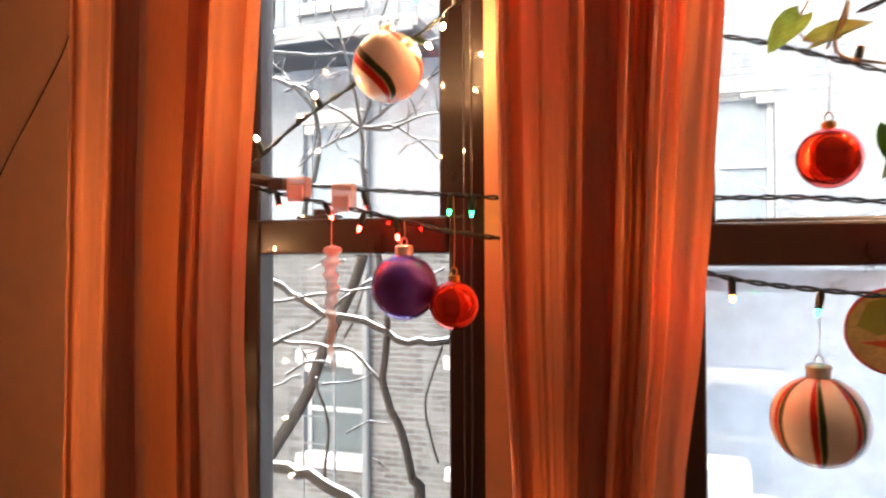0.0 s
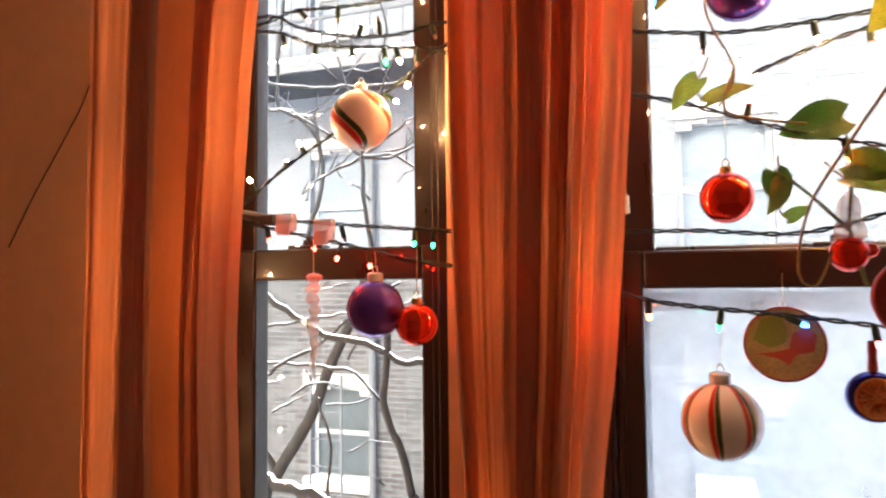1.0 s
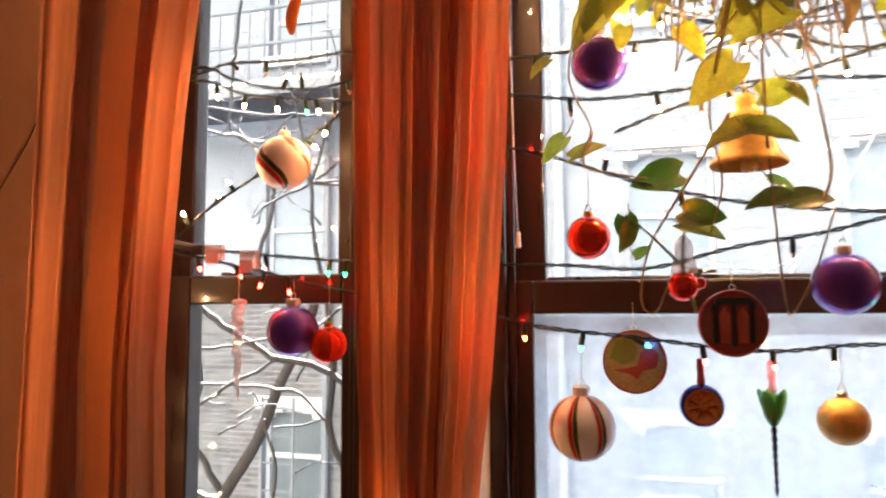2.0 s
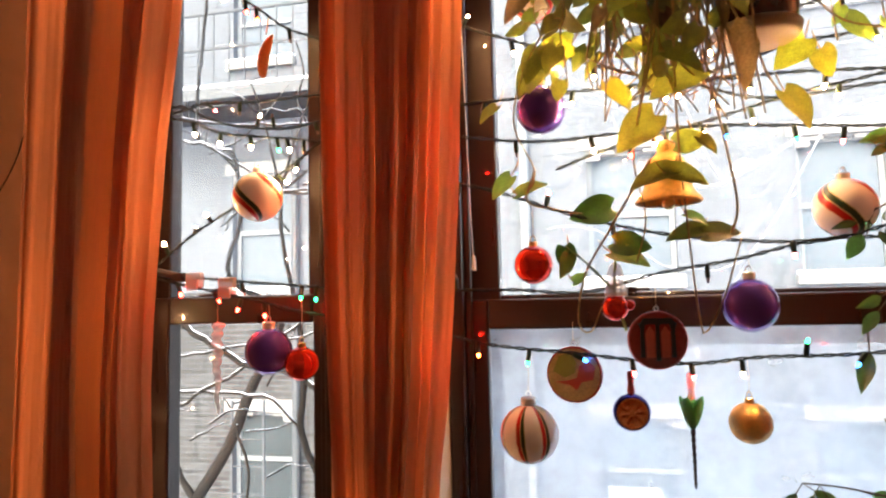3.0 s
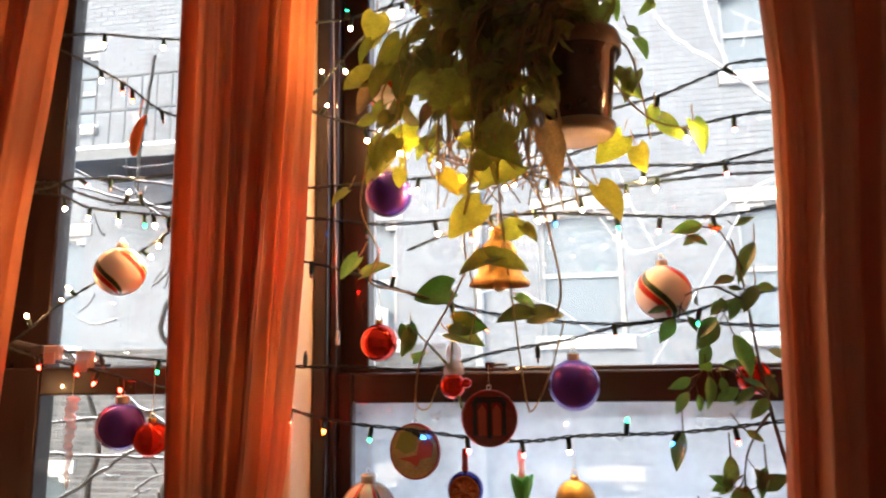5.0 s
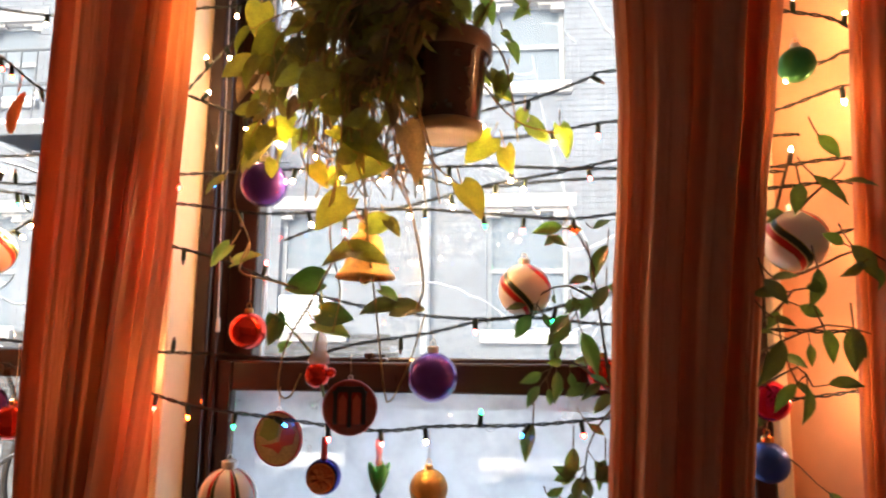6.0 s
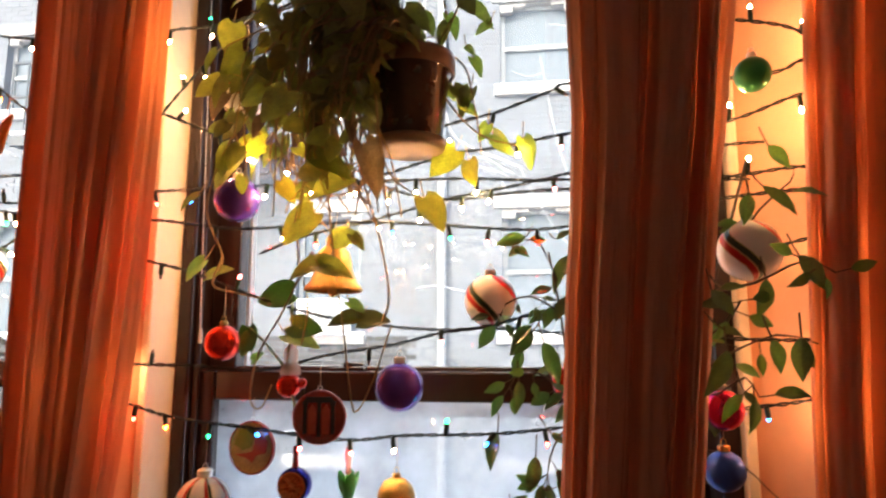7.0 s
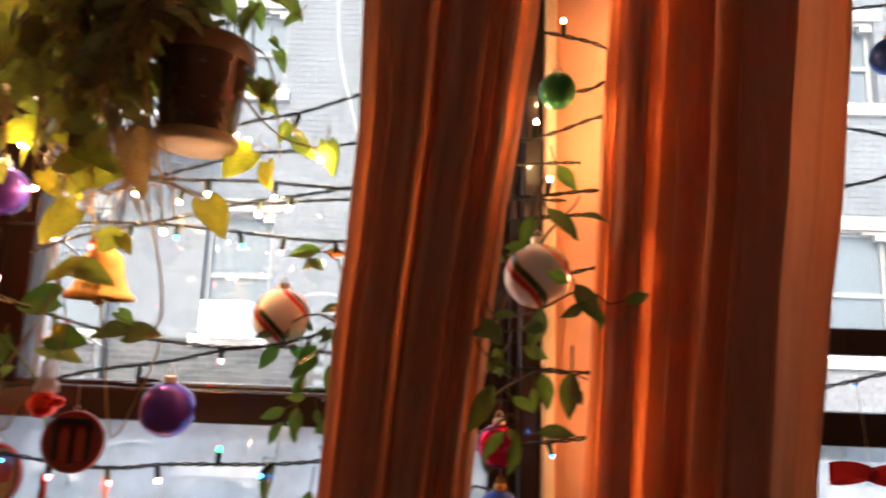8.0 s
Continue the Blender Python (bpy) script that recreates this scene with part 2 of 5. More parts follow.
BARK = plain("grey_bark", (0.020, 0.018, 0.016), 0.95, spec=0.05, vary=0.35, size=20, bump=0.6)
# paler than the other bark: lying snow and haze put into the colour
BARK_PALE = plain("snowy_hazed_bark", (0.24, 0.24, 0.25), 0.9, vary=0.3, size=20, bump=0.4)
BRICK = plain("weathered_pale_brick", (0.104, 0.114, 0.128), 0.9, vary=0.3, size=3, bump=0.3)
MORTAR = plain("grey_mortar", (0.098, 0.107, 0.120), 0.9, vary=0.15, size=3)
# darker copy of the brick, dimming the over-bright lower left of the facade
BRICK_DARK = plain("dimmed_grey_brick", (0.036, 0.0355, 0.035), 0.9, vary=0.35, size=3, bump=0.3)
STONE = plain("weathered_stone", (0.24, 0.23, 0.22), 0.85, vary=0.2, size=3)
IRON = plain("dark_painted_iron", (0.05, 0.055, 0.06), 0.6, vary=0.3)
SASH_PAINT = plain("grey_sash_paint", (0.17, 0.18, 0.185), 0.6, vary=0.15)
FARGLASS = plain("far_window_glass", (0.035, 0.045, 0.05), 0.35, vary=0.2, size=2, spec=0.15)
# blue-grey look of the far panes put into one even colour
PANE_GREY = plain("blue_grey_pane", (0.075, 0.095, 0.115), 0.7, vary=0.1, size=4)
ACWHITE = plain("white_appliance_enamel", (0.75, 0.75, 0.73), 0.5, vary=0.06)
BULB_COLORS = {"w": glowing("warm_bulb", (1.0, 0.52, 0.22), BULB * 1.4), "r": glowing("red_bulb", (1.0, 0.008, 0.004), BULB * 0.45), "g": glowing("green_bulb", (0.01, 0.8, 0.20), BULB * 0.05),
               "b": glowing("blue_bulb", (0.02, 0.20, 1.0), BULB * 0.04), "o": glowing("orange_bulb", (1.0, 0.07, 0.004), BULB * 0.34), "p": glowing("pink_bulb", (1.0, 0.10, 0.09), BULB * 0.08)}
OFF_BULB = tinted_glass("unlit_bulb_glass", (0.5, 0.35, 0.3), 0.1, 0.3)


# ---- mesh helpers ----
def thing(name, at, label, category, group="", kind=""):
    e = new(name)
    e.location = at
    e.empty_display_size = 0.02
    return tagged(e, label, category, group, kind)


def part(name, bm, material, parent=None, label="", smooth=False):
    """Link a bmesh in world places as one mesh object under a thing or a part."""
    me = bpy.data.meshes.new(name)
    if smooth:
        for f in bm.faces:
            f.smooth = True
    bm.to_mesh(me)
    bm.free()
    return part_of(name, me, material, parent, label)


def part_of(name, me, material, parent=None, label="", at=None):
    if material and not me.materials:
        me.materials.append(material)
    o = new(name, me)
    if parent:
        o.parent = parent
        if parent.data is None:
            o.matrix_parent_inverse = Matrix.Translation(-Vector(parent.location))
    if at:
        o.matrix_basis = at
    if label:
        o["label"] = label
    return o


def box(bm, x0, x1, y0, y1, z0, z1, bevel=0.0):
    b = bmesh.new()
    bmesh.ops.create_cube(b, size=1)
    for v in b.verts:
        v.co = Vector(((x0 + x1) / 2 + v.co.x * (x1 - x0), (y0 + y1) / 2 + v.co.y * (y1 - y0), (z0 + z1) / 2 + v.co.z * (z1 - z0)))
    if bevel:
        bmesh.ops.bevel(b, geom=b.edges[:], offset=bevel, segments=2, affect="EDGES", profile=0.5)
    merge(bm, b)
    return bm


def merge(bm, b, m=None):
    if m is not None:
        bmesh.ops.transform(b, matrix=m, verts=b.verts[:])
    me = bpy.data.meshes.new("scratch")
    b.to_mesh(me)
    b.free()
    bm.from_mesh(me)
    bpy.data.meshes.remove(me)


def lathe(bm, profile, m=None, n=24):
    """Turn (radius, height) round z."""
    b = bmesh.new()
    rings = []
    for r, z in profile:
        if r < 1e-6:
            rings.append([b.verts.new((0, 0, z))])
        else:
            rings.append([b.verts.new((r * math.cos(2 * math.pi * i / n), r * math.sin(2 * math.pi * i / n), z)) for i in range(n)])
    for a, c in zip(rings, rings[1:]):
        for i in range(n):
            j = (i + 1) % n
            q = [a[i % len(a)], a[j % len(a)], c[j % len(c)], c[i % len(c)]]
            q = [v for k, v in enumerate(q) if v not in q[:k]]
            if len(q) > 2:
                b.faces.new(q)
    bmesh.ops.recalc_face_normals(b, faces=b.faces[:])
    merge(bm, b, m)
    return bm


def tube(bm, pts, radius, n=6, end=None):
    """A round cable or limb along points; end: the radius at the far end."""
    pts = [Vector(p) for p in pts]
    rings = []
    side = Vector((0.3, 0.2, 0.93))
    for i, p in enumerate(pts):
        d = (pts[min(i + 1, len(pts) - 1)] - pts[max(i - 1, 0)]).normalized()
        a = d.cross(side)
        if a.length < 1e-3:
            a = d.cross(Vector((1, 0, 0)))
        a.normalize()
        c = d.cross(a)
        r = radius if end is None else radius + (end - radius) * i / (len(pts) - 1)
        rings.append([bm.verts.new(p + r * (math.cos(2 * math.pi * k / n) * a + math.sin(2 * math.pi * k / n) * c)) for k in range(n)])
    for a, c in zip(rings, rings[1:]):
        for k in range(n):
            bm.faces.new((a[k], a[(k + 1) % n], c[(k + 1) % n], c[k]))
    bm.faces.new(rings[0][::-1])
    bm.faces.new(rings[-1])
    return bm


def glide(pts, step):
    """Points at even steps along a smooth curve through pts."""
    p = [Vector(q) for q in pts]
    p = [2 * p[0] - p[1]] + p + [2 * p[-1] - p[-2]]
    out = []
    for i in range(1, len(p) - 2):
        a, b, c, d = p[i - 1:i + 3]
        n = max(int((c - b).length / step), 2)
        for k in range(n):
            t = k / n
            out.append(0.5 * (2 * b + (c - a) * t + (2 * a - 5 * b + 4 * c - d) * t * t + (3 * b - a - 3 * c + d) * t ** 3))
    return out + [p[-2]]


# ---- the room ----
FACE = 0.79          # inner face of the window wall
HEAD, SILL, TOP = 2.42, 0.80, 2.62
OPENINGS = ((-0.742, -0.205), (-0.048, 0.866), (1.118, 2.02))

wall = bmesh.new()
edges = [-1.5] + [v for o in OPENINGS for v in o] + [2.5]
for a, b in zip(edges[0::2], edges[1::2]):
    box(wall, a, b, FACE, 1.08, 0, TOP)
for a, b in OPENINGS:
    box(wall, a, b, FACE, 1.08, 0, SILL)
    box(wall, a, b, FACE, 1.08, HEAD, TOP)
bmesh.ops.remove_doubles(wall, verts=wall.verts[:], dist=1e-5)
wall_north = tagged(part("wall_north", wall, WALL), "orange-painted plaster wall pierced by three windows", "wall", kind="structure")
# unseen shell of the room, set close and pale to bounce light indoors
tagged(part("wall_west", box(bmesh.new(), -1.7, -1.5, -2.0, 1.08, 0, TOP), CREAM_WALL), "plain cream-painted side wall", "wall", kind="structure")
tagged(part("wall_east", box(bmesh.new(), 2.5, 2.7, -2.0, 1.08, 0, TOP), CREAM_WALL), "plain cream-painted side wall", "wall", kind="structure")
tagged(part("wall_south", box(bmesh.new(), -1.7, 2.7, -2.2, -2.0, 0, TOP), CREAM_WALL), "plain cream-painted back wall", "wall", kind="structure")
tagged(part("ceiling", box(bmesh.new(), -1.7, 2.7, -2.2, 1.08, TOP, TOP + 0.15), CEIL), "plain pale ceiling", "ceiling", kind="structure")
tagged(part("floor", box(bmesh.new(), -1.7, 2.7, -2.2, 1.08, -0.15, 0), FLOORWOOD), "brown wooden floor", "floor", kind="structure")
crack = part("wall_crack", tube(bmesh.new(), glide([(-0.96, FACE, 1.56), (-0.905, FACE, 1.646), (-0.85, FACE, 1.722), (-0.80, FACE, 1.80), (-0.77, FACE, 1.90)], 0.01), 0.0012, 4), DARKWOOD, wall_north, "thin dark crack in the plaster")


def ring(bm, x0, x1, z0, z1, wl, wr, wb, wt, y0, y1, bevel=0.003):
    """A rectangular frame of four bars, butted end to end."""
    box(bm, x0, x0 + wl, y0, y1, z0, z1, bevel)
    box(bm, x1 - wr, x1, y0, y1, z0, z1, bevel)
    box(bm, x0 + wl, x1 - wr, y0, y1, z0, z0 + wb, bevel)
    box(bm, x0 + wl, x1 - wr, y0, y1, z1 - wt, z1, bevel)
    return bm


def window(name, x0, x1, front, low, up, rail, up_rail, low_glass, label, side=0.04):
    """A double-hung window. low and up: the left and right edges of the panes; rail: the meeting rail of the lower sash."""
    w = thing(name, ((x0 + x1) / 2, 0.95, SILL), label, "window", kind="structure")
    fr = bmesh.new()
    ring(fr, x0, x1, SILL, HEAD, 0.026, 0.026, 0.03, 0.03, front, 1.06, 0.004)
    ring(fr, x0 + 0.026, x1 - 0.026, SILL + 0.03, HEAD - 0.03, 0.012, 0.012, 0.012, 0.012, front + 0.012, 0.882, 0.003)
    part("window_frame", fr, DARKWOOD, w)
    lo = ring(bmesh.new(), x0 + 0.027, x1 - 0.027, SILL + 0.031, rail[1], low[0] - x0 - 0.027, x1 - 0.027 - low[1], 0.07, rail[1] - rail[0], 0.886, 0.926, 0.004)
    part("lower_sash", lo, DARKWOOD, w)
    part("pane", box(bmesh.new(), low[0] - 0.004, low[1] + 0.004, 0.906, 0.910, SILL + 0.09, rail[0] + 0.004), low_glass, w).visible_shadow = False
    hi = ring(bmesh.new(), x0 + 0.027, x1 - 0.027, up_rail[0], HEAD - 0.031, up[0] - x0 - 0.027, x1 - 0.027 - up[1], up_rail[1] - up_rail[0], 0.05, 0.930, 0.968, 0.004)
    part("upper_sash", hi, DARKWOOD, w)
    part("pane", box(bmesh.new(), up[0] - 0.004, up[1] + 0.004, 0.948, 0.952, up_rail[1] - 0.004, HEAD - 0.07), GLASS_UP if x0 < -0.5 else GLASS_HAZE, w).visible_shadow = False
    storm = ring(bmesh.new(), x0 + 0.027, x1 - 0.027, SILL + 0.03, HEAD - 0.03, side, side, 0.04, 0.04, 1.000, 1.018, 0.002)
    if x0 > -0.5:
        box(storm, x0 + 0.027 + side, x1 - 0.027 - side, 1.000, 1.018, rail[0] - 0.034, rail[0] - 0.006, 0.002)
    part("storm_frame", storm, ALUMINIUM, w, "grey aluminium storm frame")
    lock = bmesh.new()
    mid = low[0] + 0.30 * (low[1] - low[0])
    box(lock, mid - 0.03, mid + 0.03, 0.895, 0.922, rail[1], rail[1] + 0.006, 0.002)
    lathe(lock, [(0, 0), (0.009, 0), (0.009, 0.008), (0, 0.010)], Matrix.Translation((mid, 0.908, rail[1] + 0.006)), 12)
    box(lock, mid, mid + 0.028, 0.902, 0.910, rail[1] + 0.008, rail[1] + 0.013, 0.002)
    part("sash_lock", lock, DARKWOOD, w)
    return w


window_1 = window("window_1", -0.74, -0.207, 0.83, (-0.556, -0.277), (-0.585, -0.304), (1.500, 1.549), (1.505, 1.551), GLASS_LOW, "narrow dark-varnished wooden sash window with clear panes", 0.008)
window_2 = window("window_2", -0.034, 0.850, 0.862, (0.028, 0.785), (0.043, 0.772), (1.484, 1.533), (1.496, 1.540), GLASS_FOG, "wide dark-varnished wooden sash window with hazy lower pane")
window_3 = window("window_3", 1.12, 2.018, 0.83, (1.19, 1.95), (1.20, 1.94), (1.485, 1.534), (1.617, 1.660), GLASS_FOG, "dark-varnished wooden sash window with raised upper sash")

# plaster piers with splayed corners between the windows
for outline in (((-0.160, FACE + 0.001), (-0.160, 0.735), (-0.092, 0.735), (-0.049, FACE + 0.001)), ((0.868, FACE + 0.001), (0.962, 0.668), (1.045, 0.668), (1.116, FACE + 0.001))):
    bm = bmesh.new()
    low_ring = [bm.verts.new((x, y, 0)) for x, y in outline]
    top_ring = [bm.verts.new((x, y, TOP)) for x, y in outline]
    for k in range(4):
        bm.faces.new((low_ring[k], low_ring[(k + 1) % 4], top_ring[(k + 1) % 4], top_ring[k]))
    bm.faces.new(low_ring[::-1])
    bm.faces.new(top_ring)
    bmesh.ops.recalc_face_normals(bm, faces=bm.faces[:])
    part("pier", bm, WALL, wall_north, "orange-painted plaster pier with splayed corners")

# cream reveals of the wide window
trim = bmesh.new()
box(trim, -0.0478, -0.0345, FACE - 0.006, 1.04, SILL, HEAD, 0.003)
box(trim, 0.8505, 0.8658, FACE - 0.014, 1.04, SILL, HEAD, 0.003)
box(trim, -0.0345, 0.8505, FACE - 0.006, 0.862, HEAD - 0.014, HEAD)
tagged(part("trim", trim, CREAM), "cream-painted wooden window reveal", "trim", kind="structure")
stop = bmesh.new()
box(stop, 0.822, 0.8500, 0.795, 0.861, SILL, HEAD, 0.003)
part("stop_bead", stop, DARKWOOD, window_2)
cord = bmesh.new()
tube(cord, glide([(-0.006, 0.855, HEAD - 0.015), (0.002, 0.857, 1.95), (0.010, 0.858, 1.63), (0.012, 0.858, 1.60)], 0.03), 0.0009, 5)
lathe(cord, [(0, -0.024), (0.004, -0.022), (0.003, 0), (0, 0.001)], Matrix.Translation((0.012, 0.858, 1.602)), 8)
part("blind_cord", cord, ALUMINIUM, window_2, "thin grey pull cord")


# ---- curtains ----
def between(table, z):
    """Left and right edge at height z, from rows of (z, left, right), falling."""
    if z >= table[0][0]:
        return table[0][1:]
    for (z0, l0, r0), (z1, l1, r1) in zip(table, table[1:]):
        if z >= z1:
            k = (z - z1) / (z0 - z1)
            k = k * k * (3 - 2 * k) * 0.3 + k * 0.7
            return l1 + (l0 - l1) * k, r1 + (r0 - r1) * k
    return table[-1][1:]


def pleats(*folds):
    """Cross-section of hanging cloth. Each fold: its two edges as shares of the width, its depth (minus to the room), and whether the cloth lies doubled back there."""
    pts = []
    for a, b, d, doubled in folds:
        e, m = min(0.016, (b - a) * 0.3), (a + b) / 2
        if doubled:
            pts += [(a, d + 0.45), (a + e * 0.5, d + 0.06), (a + 2 * e, d - 0.04), (m, d), (b - 2 * e, d - 0.05), (b - e * 0.5, d + 0.04), (b, d + 0.16), (b - e, d + 0.30), (m, d + 0.32),
                    (a + 2 * e, d + 0.42), (a + e, d + 0.56), (a + 2 * e, d + 0.68), (m, d + 0.66), (b - e, d + 0.62)]
        else:
            pts += [(a + e * 0.6, d + 0.15), (m - e, d - 0.06), (m + e, d), (b - e * 0.6, d + 0.10)]
    return pts


def curtain(table, y0, section, depth, seed, label):
    """section: the way of the cloth across the curtain, as (share of the width, depth; minus to the room)."""
    rnd = random.Random(seed)
    cols = [(p.x, p.y) for p in glide([(t, d * 0.1, 0) for t, d in section], 0.006)]
    phase = [rnd.uniform(0, 6.28) for _ in range(8)]
    verts, faces = [], []
    nz, n = 84, len(cols)
    for i in range(nz + 1):
        z = 0.02 + (TOP - 0.02) * i / nz
        left, right = between(table, z)
        for k, (t, d) in enumerate(cols):
            ease = math.sin(math.pi * min(max(t, 0), 1))
            gather = 0.86 + 0.18 * math.sin(z * 1.9 + phase[0] + t * 4) + 0.10 * math.sin(z * 4.3 + phase[4] + t * 13)
            drift = 0.0050 * math.sin(z * 2.3 + phase[1] + t * 5) + 0.0022 * math.sin(z * 6.1 + phase[2] + t * 11)
            crease = 0.0005 * math.sin(t * 95 + phase[5] + 1.2 * math.sin(z * 1.7)) + 0.0003 * math.sin(t * 171 + z * 2.1 + phase[6])
            verts.append((left + (right - left) * t + drift * ease, y0 + depth * (10 * d * gather - 0.30 * ease) + 0.004 * math.sin(z * 3.7 + t * 9 + phase[3]) + crease, z))
    for i in range(nz):
        for k in range(n - 1):
            a = i * n + k
            faces.append((a, a + 1, a + n + 1, a + n))
    me = bpy.data.meshes.new("curtain")
    me.from_pydata(verts, [], faces)
    me.polygons.foreach_set("use_smooth", [True] * len(faces))
    return tagged(part_of("curtain", me, CLOTH), label, "curtain", "curtains at the windows")


curtain([(2.2, -0.640, -0.352), (1.98, -0.638, -0.374), (1.73, -0.638, -0.399), (1.5, -0.642, -0.412), (1.42, -0.645, -0.414), (1.25, -0.650, -0.408), (0.5, -0.66, -0.40)],
        0.645, pleats((0, 0.04, 0.1, False), (0.04, 0.25, 0.2, False), (0.33, 0.535, -0.45, True), (0.545, 0.595, -0.6, False), (0.61, 0.78, 0.55, True), (0.80, 0.93, -0.1, False), (0.935, 1.0, 0.1, False)),
        0.042, 3, "terracotta cloth curtain hanging in folds against the plain wall")
curtain([(2.2, -0.176, 0.048), (1.96, -0.171, 0.042), (1.71, -0.168, 0.032), (1.56, -0.165, 0.022), (1.43, -0.161, 0.012), (1.30, -0.153, -0.004), (1.15, -0.145, -0.02), (0.5, -0.16, 0.0)],
        0.664, pleats((0, 0.095, 0.3, False), (0.10, 0.15, -0.75, False), (0.155, 0.375, -0.40, False), (0.38, 0.435, -0.3, False), (0.44, 0.595, -0.05, True), (0.60, 0.655, -0.65, False), (0.66, 0.715, -0.2, True), (0.72, 0.755, -0.55, False), (0.76, 0.855, 0.3, False), (0.86, 1.0, -0.25, False)),
        0.044, 5, "terracotta cloth curtain gathered between two windows")
curtain([(2.2, 0.606, 0.850), (1.99, 0.613, 0.820), (1.85, 0.616, 0.801), (1.73, 0.611, 0.783), (1.61, 0.602, 0.770), (1.5, 0.598, 0.758), (1.4, 0.592, 0.748), (1.15, 0.585, 0.735), (0.5, 0.58, 0.78)],
        0.585, pleats((0, 0.09, 0.0, False), (0.10, 0.20, 0.15, True), (0.21, 0.42, -0.6, True), (0.43, 0.49, 0.25, True), (0.50, 0.68, -0.6, True), (0.69, 0.77, 0.25, True), (0.78, 0.88, -0.3, True), (0.89, 1.0, -0.1, False)),
        0.058, 8, "terracotta cloth curtain gathered in front of the wide window")
curtain([(2.2, 0.912, 1.20), (2.0, 0.899, 1.183), (1.81, 0.888, 1.163), (1.63, 0.878, 1.136), (1.46, 0.868, 1.114), (1.2, 0.86, 1.09), (0.5, 0.86, 1.12)],
        0.600, pleats((0, 0.05, 0.0, False), (0.055, 0.17, -0.3, True), (0.175, 0.25, 0.1, False), (0.26, 0.295, -0.55, False), (0.30, 0.455, 0.25, True), (0.46, 0.50, -0.65, False), (0.505, 0.745, -0.3, True), (0.75, 0.96, -0.1, False), (0.965, 1.0, 0.2, False)),
        0.055, 12, "terracotta cloth curtain glowing with fairy lights behind it")


# ---- fairy lights ----
bm = bmesh.new()
lathe(bm, [(0, 0.001), (0.0024, 0), (0.0034, -0.004), (0.0033, -0.012), (0.0029, -0.016), (0, -0.016)], n=9)
SOCKET_MESH = bpy.data.meshes.new("socket")
for f in bm.faces:
    f.smooth = True
bm.to_mesh(SOCKET_MESH)
bm.free()
SOCKET_MESH.materials.append(SOCKET)
BULB_MESH = {}
for key, mat in list(BULB_COLORS.items()) + [("x", OFF_BULB)]:
    bm = bmesh.new()
    lathe(bm, [(0.0019, -0.0155), (0.0022, -0.0165), (0.0024, -0.0182), (0.0020, -0.0202), (0.0010, -0.0220), (0, -0.0227)], n=9)
    me = bpy.data.meshes.new("bulb")
    for f in bm.faces:
        f.smooth = True
    bm.to_mesh(me)
    bm.free()
    me.materials.append(mat)
    BULB_MESH[key] = me


def fairy_lights(label, pts, bulbs, seed, axis=0):
    """Two twisted strands through pts; bulbs: a row of (x, colour, degrees from hanging straight down), or of heights with axis=2."""
    rnd = random.Random(seed)
    line = glide(pts, 0.004)
    s = thing("string_lights", line[0], label, "string lights", "fairy lights across the windows")
    bm = bmesh.new()
    for strand in (0, math.pi):
        path = []
        for i, p in enumerate(line):
            a = i * 0.62 + strand + 0.8 * math.sin(i * 0.05)
            sag = 0.0012 * math.sin(i * 0.11 + seed)
            path.append(p + Vector((0, 0.0016 * math.cos(a), 0.0016 * math.sin(a) + sag)))
        tube(bm, path, 0.0013, 5)
    part("wire", bm, WIRE, s, smooth=True)
    for x, color, tilt in bulbs:
        p = min(line, key=lambda q: abs(q[axis] - x))
        m = Matrix.Translation(p) @ Euler((radians(rnd.uniform(-14, 14)), radians(tilt + rnd.uniform(-6, 6)), rnd.uniform(0, 6))).to_matrix().to_4x4()
        so = part_of("socket", SOCKET_MESH, SOCKET, s, at=m)
        part_of("bulb", BULB_MESH[color], None, so)
    return s


MULTI, WARM = "black-green twisted cable with small coloured bulbs", "black-green twisted cable with warm white bulbs"
# next three strings: unseen warm bulbs past x 0.9 added to brighten the pier
fairy_lights(MULTI, [(-0.085, 0.742, 1.505), (-0.009, 0.72, 1.487), (0.057, 0.72, 1.472), (0.165, 0.72, 1.458), (0.307, 0.72, 1.446), (0.387, 0.72, 1.451), (0.513, 0.72, 1.458), (0.609, 0.715, 1.467), (0.74, 0.69, 1.487), (0.842, 0.66, 1.501), (0.895, 0.66, 1.51), (1.03, 0.72, 1.53), (1.06, 0.785, 1.535)],
             [(-0.010, "r", 0), (0.037, "o", 0), (0.108, "g", 4), (0.165, "b", 60), (0.238, "p", 18), (0.311, "p", 0), (0.373, "w", 0), (0.447, "g", 165), (0.512, "b", 40), (0.581, "r", 10), (0.842, "b", -35), (0.905, "w", 0)], 1)
fairy_lights(MULTI, [(-0.10, 0.75, 1.55), (-0.005, 0.72, 1.548), (0.084, 0.72, 1.544), (0.179, 0.72, 1.539), (0.271, 0.72, 1.560), (0.369, 0.72, 1.574), (0.442, 0.72, 1.593), (0.514, 0.725, 1.603), (0.616, 0.72, 1.629), (0.75, 0.69, 1.66), (0.874, 0.66, 1.698), (0.95, 0.67, 1.715), (1.05, 0.785, 1.73)],
             [(-0.06, "w", 0), (0.010, "x", 160), (0.337, "x", 0), (0.548, "g", 20), (0.92, "w", 0)], 2)
